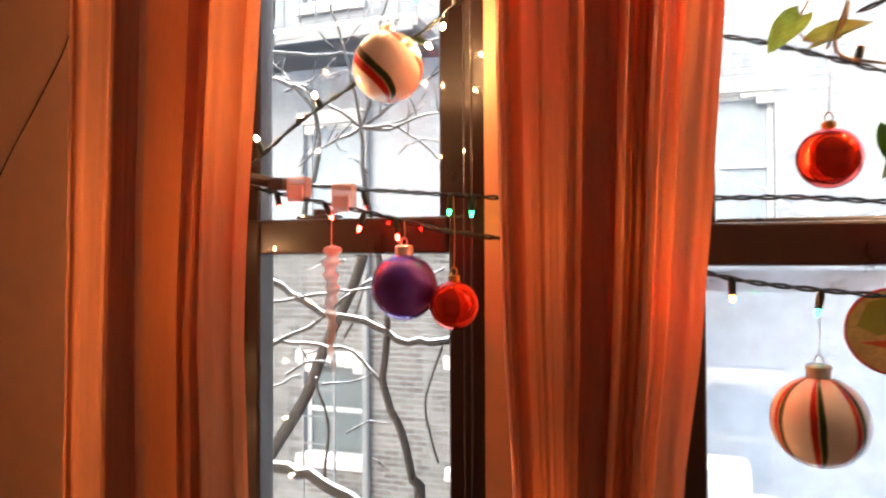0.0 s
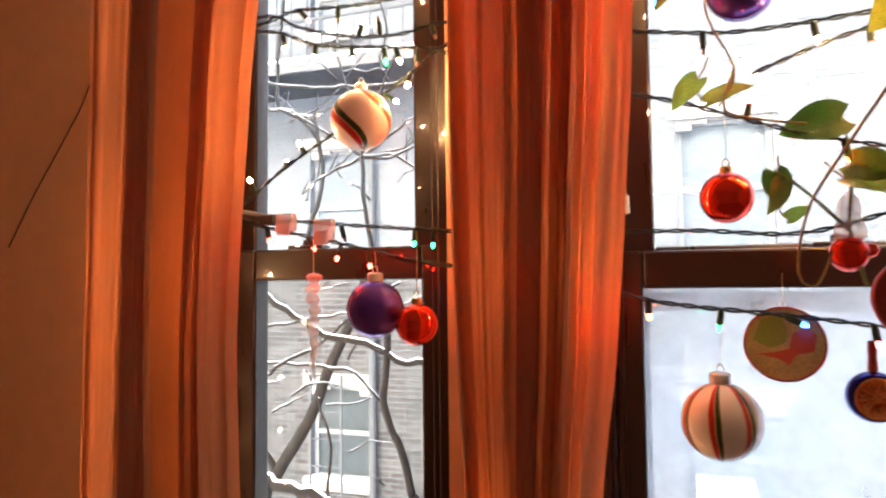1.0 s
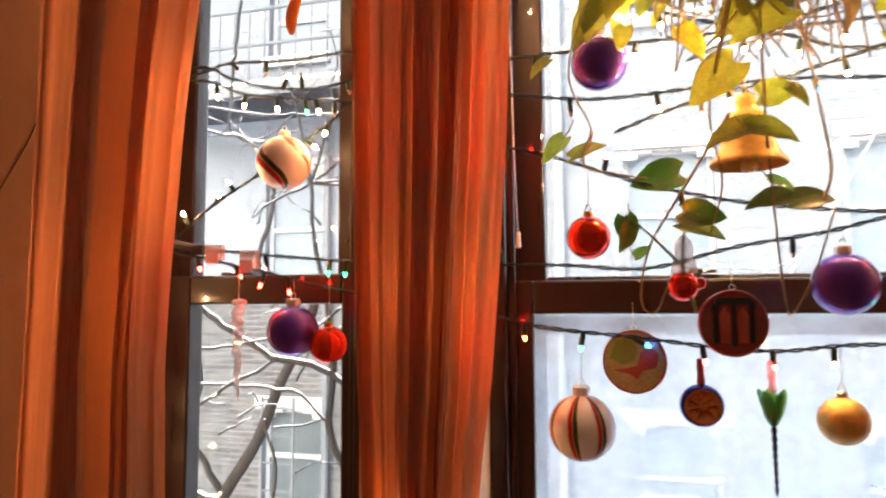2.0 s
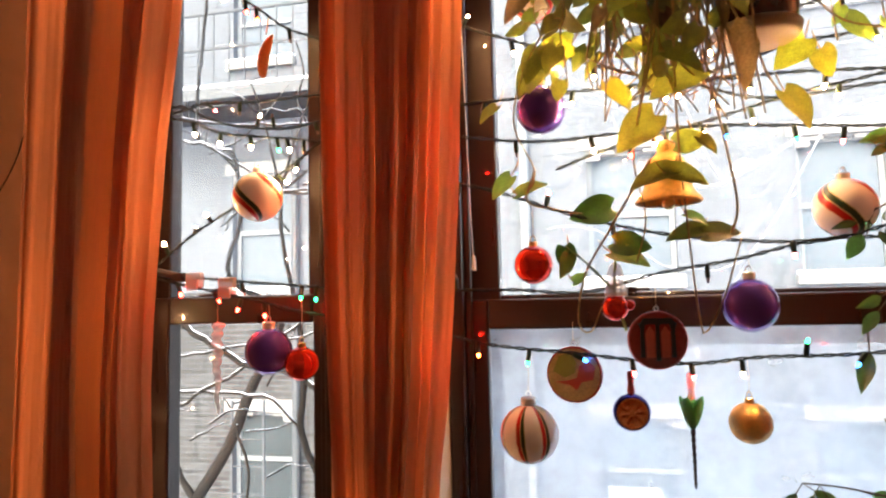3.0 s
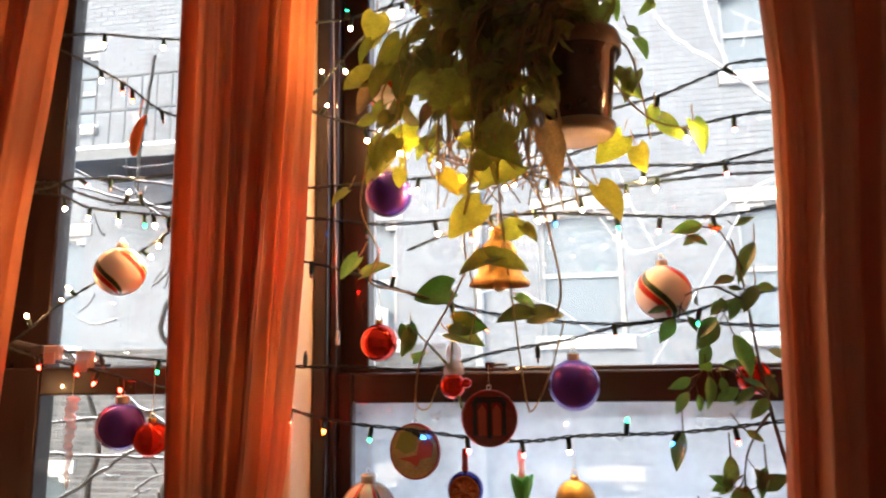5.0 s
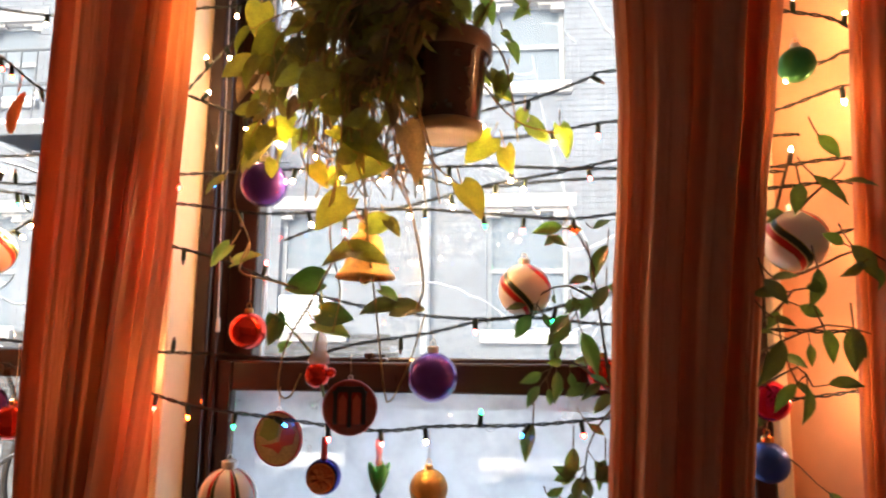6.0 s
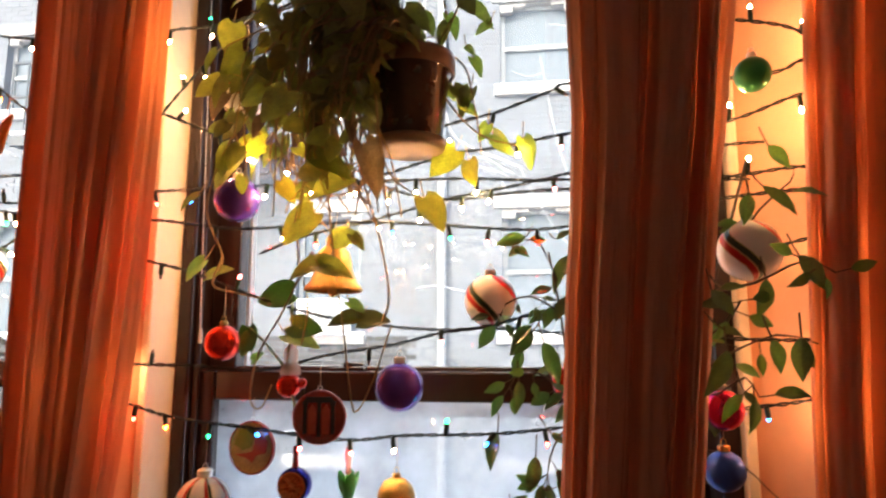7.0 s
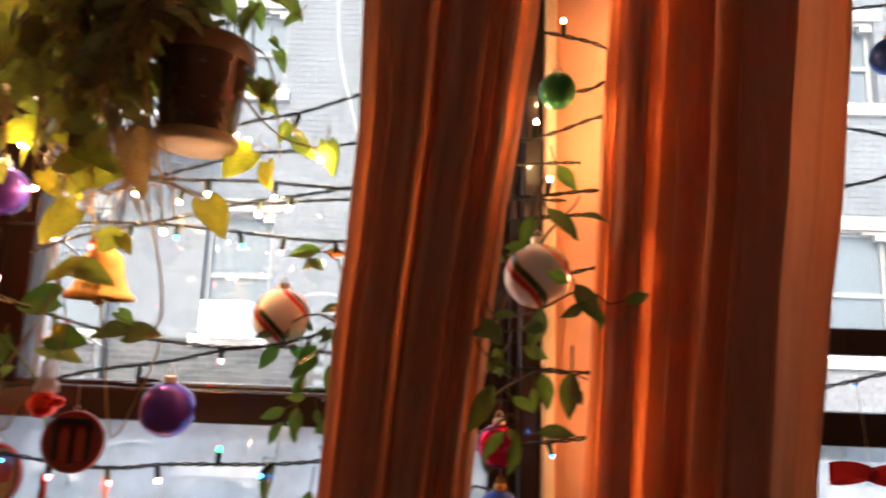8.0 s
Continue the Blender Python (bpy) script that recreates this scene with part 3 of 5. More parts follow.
fairy_lights(MULTI, [(-0.10, 0.75, 1.73), (-0.003, 0.72, 1.700), (0.067, 0.72, 1.680), (0.148, 0.72, 1.652), (0.218, 0.72, 1.629), (0.303, 0.715, 1.608), (0.434, 0.72, 1.597), (0.514, 0.715, 1.597), (0.615, 0.72, 1.591), (0.799, 0.67, 1.583), (0.90, 0.66, 1.582), (1.05, 0.785, 1.59)],
             [(-0.04, "r", 0), (0.020, "x", 0), (0.138, "p", 175), (0.223, "o", 5), (0.441, "p", 0), (0.56, "x", 20), (0.91, "w", 0)], 3)
fairy_lights(WARM, [(-0.10, 0.75, 1.77), (-0.001, 0.72, 1.762), (0.09, 0.72, 1.750), (0.161, 0.72, 1.747), (0.350, 0.72, 1.751), (0.433, 0.72, 1.745), (0.515, 0.72, 1.736), (0.571, 0.72, 1.735), (0.626, 0.72, 1.741), (0.76, 0.69, 1.756), (0.839, 0.66, 1.763), (0.912, 0.66, 1.765), (1.05, 0.785, 1.77)],
             [(-0.05, "o", 0), (0.10, "x", 0), (0.20, "w", 12), (0.28, "w", -20), (0.369, "b", 20), (0.450, "g", 0), (0.509, "p", 0), (0.575, "r", 0)], 4)
fairy_lights(WARM, [(-0.10, 0.75, 1.815), (0.001, 0.72, 1.806), (0.123, 0.72, 1.811), (0.229, 0.72, 1.811), (0.383, 0.72, 1.812), (0.474, 0.72, 1.810), (0.628, 0.715, 1.804), (0.76, 0.69, 1.793), (0.823, 0.66, 1.788), (0.914, 0.66, 1.795), (1.05, 0.785, 1.81)],
             [(-0.004, "r", 20), (0.058, "b", 30), (0.178, "w", 0), (0.255, "w", 30), (0.32, "w", -15), (0.404, "w", 0), (0.49, "w", 10), (0.837, "w", 178)], 5)
fairy_lights(WARM, [(0.15, 0.765, 1.715), (0.231, 0.735, 1.734), (0.316, 0.735, 1.754), (0.40, 0.735, 1.773), (0.474, 0.735, 1.790), (0.628, 0.735, 1.819), (0.80, 0.74, 1.85), (1.04, 0.786, 1.87)],
             [(0.253, "r", 0), (0.30, "w", 0), (0.342, "w", 20), (0.405, "w", 0), (0.47, "w", 0), (0.511, "w", -10), (0.60, "p", 0)], 6)
fairy_lights(WARM, [(-0.10, 0.75, 1.975), (-0.003, 0.72, 1.934), (0.082, 0.72, 1.899), (0.174, 0.72, 1.859), (0.263, 0.72, 1.828), (0.341, 0.735, 1.809), (0.43, 0.75, 1.79), (0.60, 0.76, 1.80), (1.04, 0.787, 1.82)],
             [(0.030, "w", 150), (0.097, "w", 0), (0.150, "w", 0), (0.205, "w", 0), (0.27, "w", 0), (0.36, "w", 5)], 7)
fairy_lights(WARM, [(0.24, 0.77, 1.80), (0.30, 0.735, 1.812), (0.374, 0.725, 1.829), (0.458, 0.72, 1.848), (0.516, 0.72, 1.855), (0.629, 0.715, 1.871), (0.76, 0.69, 1.86), (0.835, 0.665, 1.866), (0.92, 0.66, 1.892), (1.05, 0.786, 1.94)],
             [(0.30, "w", 0), (0.454, "w", 170), (0.548, "w", 0), (0.611, "p", 0), (0.825, "w", 175), (0.905, "w", 0)], 8)
fairy_lights(WARM, [(0.30, 0.775, 1.87), (0.38, 0.745, 1.88), (0.449, 0.72, 1.892), (0.516, 0.72, 1.907), (0.598, 0.72, 1.938), (0.627, 0.715, 1.946), (0.76, 0.69, 1.93), (0.877, 0.66, 1.922), (0.923, 0.66, 1.937), (1.05, 0.786, 1.98)],
             [(0.36, "w", 0), (0.517, "x", 0), (0.602, "x", 60), (0.845, "w", 10)], 9)
fairy_lights(WARM, [(-0.10, 0.78, 2.07), (-0.005, 0.73, 2.073), (0.072, 0.73, 2.078), (0.20, 0.735, 2.11), (0.38, 0.735, 2.15), (0.60, 0.72, 2.10), (0.74, 0.69, 2.03), (0.852, 0.66, 1.996), (0.925, 0.66, 1.969), (1.05, 0.786, 1.95)],
             [(0.0, "w", 0), (0.068, "g", 150), (0.072, "w", 0), (0.15, "w", 0), (0.27, "r", 0), (0.855, "w", 175), (0.915, "w", 160)], 10)
fairy_lights(WARM, [(-0.10, 0.78, 1.87), (-0.004, 0.735, 1.943), (0.053, 0.73, 2.006), (0.10, 0.735, 2.06), (0.16, 0.74, 2.13)], [(0.028, "w", 160), (0.056, "w", 20)], 11)
# upright runs behind the curtains
fairy_lights(WARM, [(-0.590, 0.772, 2.16), (-0.580, 0.768, 1.95), (-0.596, 0.770, 1.72), (-0.575, 0.768, 1.50), (-0.600, 0.770, 1.28), (-0.590, 0.772, 1.02)],
             [(2.08, "w", 40), (1.99, "w", -30), (1.90, "x", 60), (1.70, "w", 35), (1.44, "w", -40), (1.34, "w", 50), (1.25, "w", -30), (1.16, "w", 40), (1.08, "w", 0)], 24, 2)
fairy_lights(WARM, [(-0.085, 0.729, 1.33), (-0.080, 0.727, 1.24), (-0.088, 0.729, 1.12), (-0.082, 0.728, 0.98)], [(1.29, "w", 40), (1.21, "w", -40), (1.13, "w", 50), (1.05, "w", 0)], 25, 2)
# narrow window
fairy_lights(MULTI, [(-0.60, 0.77, 1.60), (-0.52, 0.735, 1.59), (-0.457, 0.73, 1.575), (-0.39, 0.73, 1.560), (-0.326, 0.73, 1.544), (-0.25, 0.73, 1.526), (-0.186, 0.73, 1.516), (-0.12, 0.78, 1.51)],
             [(-0.57, "w", 0), (-0.43, "r", 15), (-0.372, "r", 30), (-0.322, "r", -20), (-0.284, "r", 0)], 12)
fairy_lights(MULTI, [(-0.60, 0.77, 1.60), (-0.52, 0.74, 1.595), (-0.461, 0.735, 1.582), (-0.406, 0.735, 1.577), (-0.326, 0.735, 1.567), (-0.25, 0.735, 1.562), (-0.186, 0.735, 1.556), (-0.12, 0.78, 1.55)],
             [(-0.325, "x", 20), (-0.225, "g", 0), (-0.2, "g", 10)], 13)
fairy_lights(WARM, [(-0.60, 0.77, 1.53), (-0.52, 0.745, 1.572), (-0.457, 0.74, 1.612), (-0.406, 0.735, 1.644), (-0.333, 0.735, 1.686), (-0.263, 0.735, 1.729), (-0.219, 0.735, 1.756), (-0.194, 0.735, 1.774), (-0.12, 0.78, 1.82)],
             [(-0.60, "w", 0), (-0.455, "w", 160), (-0.405, "w", -130), (-0.375, "w", -120), (-0.30, "w", -100), (-0.232, "w", -25), (-0.265, "w", 60)], 14)
fairy_lights(WARM, [(-0.60, 0.77, 1.86), (-0.436, 0.735, 1.848), (-0.39, 0.735, 1.828), (-0.325, 0.735, 1.809), (-0.248, 0.735, 1.800), (-0.193, 0.735, 1.805), (-0.12, 0.78, 1.82)],
             [(-0.30, "w", 175), (-0.27, "x", 170), (-0.20, "x", -25)], 15)
fairy_lights(WARM, [(-0.60, 0.77, 1.85), (-0.434, 0.735, 1.827), (-0.365, 0.735, 1.803), (-0.286, 0.735, 1.789), (-0.197, 0.735, 1.772), (-0.12, 0.78, 1.75)],
             [(-0.585, "w", 0), (-0.41, "w", 10), (-0.363, "w", 0), (-0.309, "w", 0), (-0.268, "g", 8), (-0.25, "w", -10), (-0.222, "x", 0)], 16)
fairy_lights(WARM, [(-0.60, 0.775, 1.83), (-0.44, 0.74, 1.842), (-0.39, 0.74, 1.853), (-0.286, 0.74, 1.846), (-0.20, 0.74, 1.848), (-0.12, 0.782, 1.86)], [(-0.33, "x", 0), (-0.39, "p", 60)], 17)
fairy_lights(MULTI, [(-0.60, 0.78, 2.16), (-0.43, 0.74, 2.075), (-0.321, 0.735, 2.009), (-0.254, 0.735, 1.960), (-0.198, 0.735, 1.936), (-0.12, 0.782, 1.91)], [(-0.32, "r", 0), (-0.30, "o", 0), (-0.245, "x", -20), (-0.36, "w", 0)], 18)
fairy_lights(MULTI, [(-0.60, 0.78, 2.14), (-0.396, 0.74, 2.105), (-0.30, 0.74, 2.088), (-0.211, 0.74, 2.075), (-0.12, 0.782, 2.06)], [(-0.57, "w", 0), (-0.36, "w", 0), (-0.25, "w", 10)], 19)
# far right window
fairy_lights(MULTI, [(1.06, 0.785, 1.56), (1.16, 0.72, 1.57), (1.26, 0.72, 1.59), (1.40, 0.73, 1.615), (1.60, 0.75, 1.62), (2.08, 0.785, 1.63)], [(1.225, "b", 70), (1.33, "r", 0)], 20)
fairy_lights(WARM, [(1.06, 0.785, 1.80), (1.16, 0.73, 1.81), (1.26, 0.73, 1.835), (1.40, 0.73, 1.86), (2.08, 0.785, 1.88)], [(1.20, "w", 0), (1.36, "x", 0)], 21)
fairy_lights(WARM, [(1.06, 0.785, 1.90), (1.16, 0.74, 1.915), (1.27, 0.74, 1.91), (1.45, 0.74, 1.89), (2.08, 0.785, 1.92)], [(1.10, "w", 0), (1.19, "w", 0), (1.4, "w", 0)], 22)
fairy_lights(WARM, [(1.06, 0.785, 2.05), (1.18, 0.735, 2.065), (1.30, 0.735, 2.09), (1.5, 0.74, 2.11), (2.08, 0.785, 2.10)], [(1.12, "w", 0), (1.24, "x", 0)], 23)


# ---- ornaments ----
def sphere(bm, c, r, n=32, squash=1.0):
    b = bmesh.new()
    bmesh.ops.create_uvsphere(b, u_segments=n, v_segments=n // 2, radius=r)
    merge(bm, b, Matrix.Translation(c) @ Matrix.Diagonal((1, 1, squash, 1)))
    return bm


def cap_on(o, c, r, cap, hang, cap_mat, thread=THREAD):
    """Crimped metal cap, wire loop and the thread up to the cable at height hang."""
    x, y, z = c
    top = z + r
    bm = bmesh.new()
    prof = [(0, cap * 0.95), (cap * 0.75, cap * 0.95), (cap, cap * 0.75), (cap * 0.97, 0), (cap * 0.9, -cap * 0.35), (0, -cap * 0.35)]
    lathe(bm, prof, Matrix.Translation((x, y, top)), 20)
    for v in bm.verts:
        a = math.atan2(v.co.y - y, v.co.x - x)
        k = 1 + 0.05 * math.sin(a * 10)
        v.co.x, v.co.y = x + (v.co.x - x) * k, y + (v.co.y - y) * k
    cp = part("cap", bm, cap_mat, o, smooth=False)
    lp = bmesh.new()
    h = top + cap * 0.95
    tube(lp, [(x + 0.0032 * math.cos(a), y, h + 0.003 + 0.0045 * math.sin(a)) for a in [-0.6 + 4.34 * k / 10 for k in range(11)]], 0.0007, 5)
    part("loop", lp, cap_mat, cp)
    if hang > h + 0.008:
        th = bmesh.new()
        tube(th, glide([(x, y, h + 0.007), (x + 0.001, y, (h + hang) / 2), (x, y, hang)], 0.01), 0.0005, 4)
        part("thread", th, thread, o)


def bauble(label, c, r, mat, hang, cap=0.008, cap_mat=GOLD, turn=0.0, tip=0.0, squash=1.0, category="ornament"):
    o = thing("bauble", (c[0], c[1], c[2] - r), label, category, "ornaments hanging at the windows")
    me = bpy.data.meshes.new("ball")
    bm = bmesh.new()
    sphere(bm, (0, 0, 0), r, 40, squash)
    for f in bm.faces:
        f.smooth = True
    bm.to_mesh(me)
    bm.free()
    part_of("ball", me, mat, o, at=Matrix.Translation(c) @ Euler((radians(tip), 0, radians(turn))).to_matrix().to_4x4())
    cap_on(o, c, r * squash, cap, hang, cap_mat)
    return o


STR = "white glass ball with winding red and green stripes"
bauble(STR, (-0.291, 0.722, 1.694), 0.037, STRIPED, 1.74, 0.008, SILVER, 40)
bauble("matt purple glass ball with a silver cap", (-0.273, 0.721, 1.464), 0.0345, PURPLE, 1.532, 0.0095, SILVER)
bauble("shiny red glass ball with a gold cap", (-0.216, 0.710, 1.447), 0.0245, RED_SHINE, 1.555, 0.006, GOLD)
bauble("shiny red glass ball with a gold cap", (0.117, 0.726, 1.578), 0.0262, RED_SHINE, 1.665, 0.006, GOLD)
bauble("white glass ball with upright red and green stripes", (0.105, 0.717, 1.354), 0.0385, STRIPED_STRAIGHT, 1.464, 0.0105, SILVER, 15)
bauble(STR, (0.508, 0.738, 1.637), 0.037, STRIPED, 1.69, 0.008, SILVER, 150)
bauble("iridescent purple glass ball with a silver cap", (0.384, 0.708, 1.518), 0.0335, PURPLE, 1.575, 0.008, SILVER)
bauble("matt purple glass ball among the leaves", (0.135, 0.712, 1.788), 0.0335, PURPLE, 1.83, 0.008, SILVER)
bauble(STR, (0.134, 0.722, 1.953), 0.036, STRIPED, 2.07, 0.008, GOLD, 200)
bauble("gold glitter ball with a gold cap", (0.379, 0.721, 1.372), 0.0255, GOLD_GLITTER, 1.45, 0.0055, GOLD)
bauble(STR, (0.822, 0.618, 1.685), 0.0365, STRIPED, 1.76, 0.008, SILVER, 260)
bauble("small satin green ball on the cable", (0.846, 0.636, 1.911), 0.0225, GREEN_SATIN, 1.96, 0.006, SILVER)
bauble("shiny pink glass ball beside the curtain", (0.783, 0.625, 1.500), 0.0235, PINK_SHINE, 1.56, 0.006, SILVER)
bauble("satin blue ball with a gold cap", (0.787, 0.648, 1.428), 0.0235, BLUE_MATT, 1.49, 0.007, GOLD)
bauble("small shiny red ball among the leaves", (0.612, 0.735, 1.525), 0.022, RED_SHINE, 1.60, 0.006, GOLD)
bauble("small satin blue ball at the far window", (1.295, 0.715, 2.005), 0.024, BLUE_MATT, 2.085, 0.006, SILVER)

# dark blue ball with a fluted copper hollow
c = Vector((0.237, 0.717, 1.384))
o = bauble("dark blue glass ball with a copper-coloured hollow and red neck", c, 0.0238, BLUE_SHINE, 1.45, 0.004, RED_RIM)
bm = bmesh.new()
for v in o.children[0].data.vertices:
    if v.co.y < -0.0140:
        v.co.y = -0.005
lathe(bm, [(0.0196, -0.0008), (0.0186, 0.0), (0.0165, -0.0012), (0.012, -0.0062), (0.006, -0.0030), (0, -0.0022)], n=48)
for i, v in enumerate(bm.verts):
    a = math.atan2(v.co.y, v.co.x)
    v.co.z += 0.0016 * math.sin(a * 8) * (1 if math.hypot(v.co.x, v.co.y) < 0.016 else 0)
bmesh.ops.transform(bm, matrix=Matrix.Translation(c + Vector((0, -0.0149, 0))) @ Euler((radians(90), 0, 0)).to_matrix().to_4x4(), verts=bm.verts[:])
part("hollow", bm, COPPER, o, "fluted copper-coloured hollow", smooth=True)
bm = lathe(bmesh.new(), [(0, 0.028), (0.0035, 0.027), (0.0042, 0.02), (0.0036, 0.012), (0.0046, 0.004), (0.0046, 0)], Matrix.Translation(c + Vector((0, 0, 0.0245))), 14)
part("neck", bm, RED_RIM, o, "red glass neck", smooth=True)


def round_disc(label, c, r, body, rim, turn, hang):
    o = thing("glass_disc", (c[0], c[1], c[2] - r), label, "ornament", "ornaments hanging at the windows")
    m = Matrix.Translation(c) @ Euler((radians(90), 0, radians(turn))).to_matrix().to_4x4()
    bm = lathe(bmesh.new(), [(0, 0.003), (r * 0.94, 0.003), (r * 0.95, 0), (r * 0.94, -0.003), (0, -0.003)], m, 40)
    part("disc", bm, body, o)
    bm = lathe(bmesh.new(), [(r * 0.94, 0.0038), (r * 0.98, 0.0042), (r, 0.002), (r, -0.002), (r * 0.98, -0.0042), (r * 0.94, -0.0038), (r * 0.935, 0), (r * 0.94, 0.0038)], m, 40)
    part("rim", bm, rim, o, smooth=True)
    lp = tube(bmesh.new(), [(c[0] + 0.003 * math.cos(k), c[1], c[2] + r + 0.0025 + 0.003 * math.sin(k)) for k in [j * 0.628 for j in range(11)]], 0.0006, 5)
    part("loop", lp, SILVER, o)
    th = tube(bmesh.new(), [(c[0], c[1], c[2] + r + 0.005), (c[0], c[1], hang)], 0.0005, 4)
    part("thread", th, THREAD, o)
    return o, m


def plate(name, outline, material, parent, m, z, label=""):
    """A thin raised shape on a disc."""
    bm = bmesh.new()
    f = bm.faces.new([bm.verts.new((x, y, 0)) for x, y in outline])
    ext = bmesh.ops.extrude_face_region(bm, geom=[f])
    for v in ext["geom"]:
        if isinstance(v, bmesh.types.BMVert):
            v.co.z += 0.0012
    bmesh.ops.recalc_face_normals(bm, faces=bm.faces[:])
    bmesh.ops.transform(bm, matrix=m @ Matrix.Translation((0, 0, z)), verts=bm.verts[:])
    part(name, bm, material, parent, label)


o, m = round_disc("round tan glass disc with green and red painted shapes", (0.166, 0.733, 1.430), 0.0375, DISC_TAN, RED_RIM, -13, 1.50)
plate("green_shape", [(-0.028, 0.004), (-0.020, 0.024), (-0.004, 0.030), (0.004, 0.016), (0.002, 0.002), (-0.012, -0.004)], DISC_OLIVE, o, m, 0.0032)
plate("red_shape", [(-0.026, -0.010), (-0.010, -0.008), (0.004, -0.004), (0.008, 0.012), (0.020, 0.018), (0.029, 0.010), (0.026, -0.006), (0.010, -0.010), (0.004, -0.020), (-0.006, -0.014)], DISC_SCARLET, o, m, 0.0032)
o, m = round_disc("round dark red glass disc with black painted bars", (0.272, 0.709, 1.476), 0.0372, DISC_RED, RED_RIM, 6, 1.545)
for x0, h in ((-0.019, 0.022), (0.0, 0.026), (0.019, 0.022)):
    plate("dark_bar", [(x0 - 0.003, -h), (x0 + 0.003, -h), (x0 + 0.0025, h * 0.6), (x0 + 0.005, h), (x0 - 0.005, h), (x0 - 0.0025, h * 0.6)], DISC_BLACK, o, m, 0.0032)
plate("dark_bar", [(-0.022, 0.020), (0.022, 0.020), (0.018, 0.028), (-0.018, 0.028)], DISC_BLACK, o, m, 0.0045)
for x0 in (-0.0095, 0.0095):
    plate("red_panel", [(x0 - 0.005, -0.022), (x0 + 0.005, -0.022), (x0 + 0.0055, 0.010), (x0, 0.018), (x0 - 0.0055, 0.010)], DISC_SCARLET, o, m, 0.0032)

# twisted glass icicle
o = thing("glass_icicle", (-0.357, 0.722, 1.372), "twisted clear glass icicle hanging from a thread", "ornament", "ornaments hanging at the windows")
bm = bmesh.new()
prof = []
for k in range(60):
    t = k / 59
    r = (0.0075 * (1 - t) ** 0.7 + 0.0012) * (1 + 0.28 * math.sin(t * 62))
    prof.append((r, 1.506 - 0.134 * t))
lathe(bm, [(0, 1.509)] + prof + [(0, 1.371)], n=14)
for v in bm.verts:
    k = (1.506 - v.co.z) * 150
    v.co += Vector((-0.357 + 0.0012 * math.cos(k), 0.722 + 0.0012 * math.sin(k), 0))
part("icicle", bm, ICE, o, smooth=True)
part("thread", tube(bmesh.new(), [(-0.357, 0.722, 1.507), (-0.358, 0.724, 1.553)], 0.0005, 4), THREAD, o)

# gold bell
o = thing("gold_bell", (0.292, 0.692, 1.645), "gold glittering bell behind the hanging leaves", "ornament", "ornaments hanging at the windows")
bm = lathe(bmesh.new(), [(0.039, 0), (0.041, 0.002), (0.039, 0.006), (0.032, 0.014), (0.026, 0.030), (0.024, 0.046), (0.021, 0.056), (0.013, 0.063), (0.011, 0.066), (0.012, 0.073), (0.008, 0.080), (0, 0.082)], Matrix.Translation((0.292, 0.692, 1.648)), 36)
part("bell", bm, GOLD_GLITTER, o, smooth=True)
part("clapper", sphere(bmesh.new(), (0.292, 0.692, 1.648), 0.008, 14), GOLD, o, smooth=True)
part("thread", tube(bmesh.new(), [(0.292, 0.692, 1.729), (0.293, 0.70, 1.76), (0.294, 0.72, 1.81)], 0.0006, 4), THREAD, o)

# small clear figure with a red ball
o = thing("glass_charm", (0.222, 0.72, 1.50), "clear pink glass charm with a shiny red ball below", "ornament", "ornaments hanging at the windows")
part("ball", sphere(bmesh.new(), (0.222, 0.72, 1.518), 0.0175, 28), RED_SHINE, o, smooth=True)
part("ball", sphere(bmesh.new(), (0.241, 0.722, 1.521), 0.007, 16), RED_SHINE, o, smooth=True)
bm = lathe(bmesh.new(), [(0, 0), (0.015, 0.001), (0.014, 0.012), (0.010, 0.020), (0.011, 0.028), (0.009, 0.038), (0.004, 0.044), (0, 0.046)], Matrix.Translation((0.224, 0.72, 1.532)), 16)
part("figure", bm, ICE, o, smooth=True)
part("thread", tube(bmesh.new(), [(0.224, 0.72, 1.577), (0.224, 0.719, 1.628)], 0.0005, 4), THREAD, o)

# glass flower with a long striped spike
o = thing("glass_flower", (0.311, 0.722, 1.29), "pink and green glass flower drop with a black beaded spike", "ornament", "ornaments hanging at the windows")
x, y = 0.311, 0.722
part("stem", lathe(bmesh.new(), [(0, 1.436), (0.004, 1.434), (0.005, 1.425), (0.0035, 1.410), (0.005, 1.402), (0, 1.398)], Matrix.Translation((x, y, 0)), 12), PINK_GLASS, o, smooth=True)
bm = bmesh.new()
for k in range(5):
    a = k * 1.257 + 0.3
    b = bmesh.new()
    bmesh.ops.create_uvsphere(b, u_segments=12, v_segments=8, radius=1)
    merge(bm, b, Matrix.Translation((x + 0.007 * math.cos(a), y + 0.007 * math.sin(a), 1.383)) @ Euler((0, radians(20), a)).to_matrix().to_4x4() @ Matrix.Diagonal((0.0045, 0.009, 0.022, 1)))
part("petals", bm, GREEN_GLASS, o, smooth=True)
prof = [(0, 1.366)] + [((0.0036 if k % 2 else 0.0022) * (1 - 0.4 * k / 16), 1.363 - 0.0045 * k) for k in range(17)] + [(0, 1.288)]
part("spike", lathe(bmesh.new(), prof, Matrix.Translation((x, y, 0)), 10), DISC_BLACK, o, "black beaded spike", smooth=True)

# dried orange pod and pale clips on the narrow window's cables
o = bmesh.new()
b = bmesh.new()
bmesh.ops.create_uvsphere(b, u_segments=12, v_segments=10, radius=1)
for v in b.verts:
    v.co = Vector((v.co.x * 0.009 + 0.006 * v.co.z * v.co.z, v.co.y * 0.004, v.co.z * 0.036 + 0.004 * v.co.x))
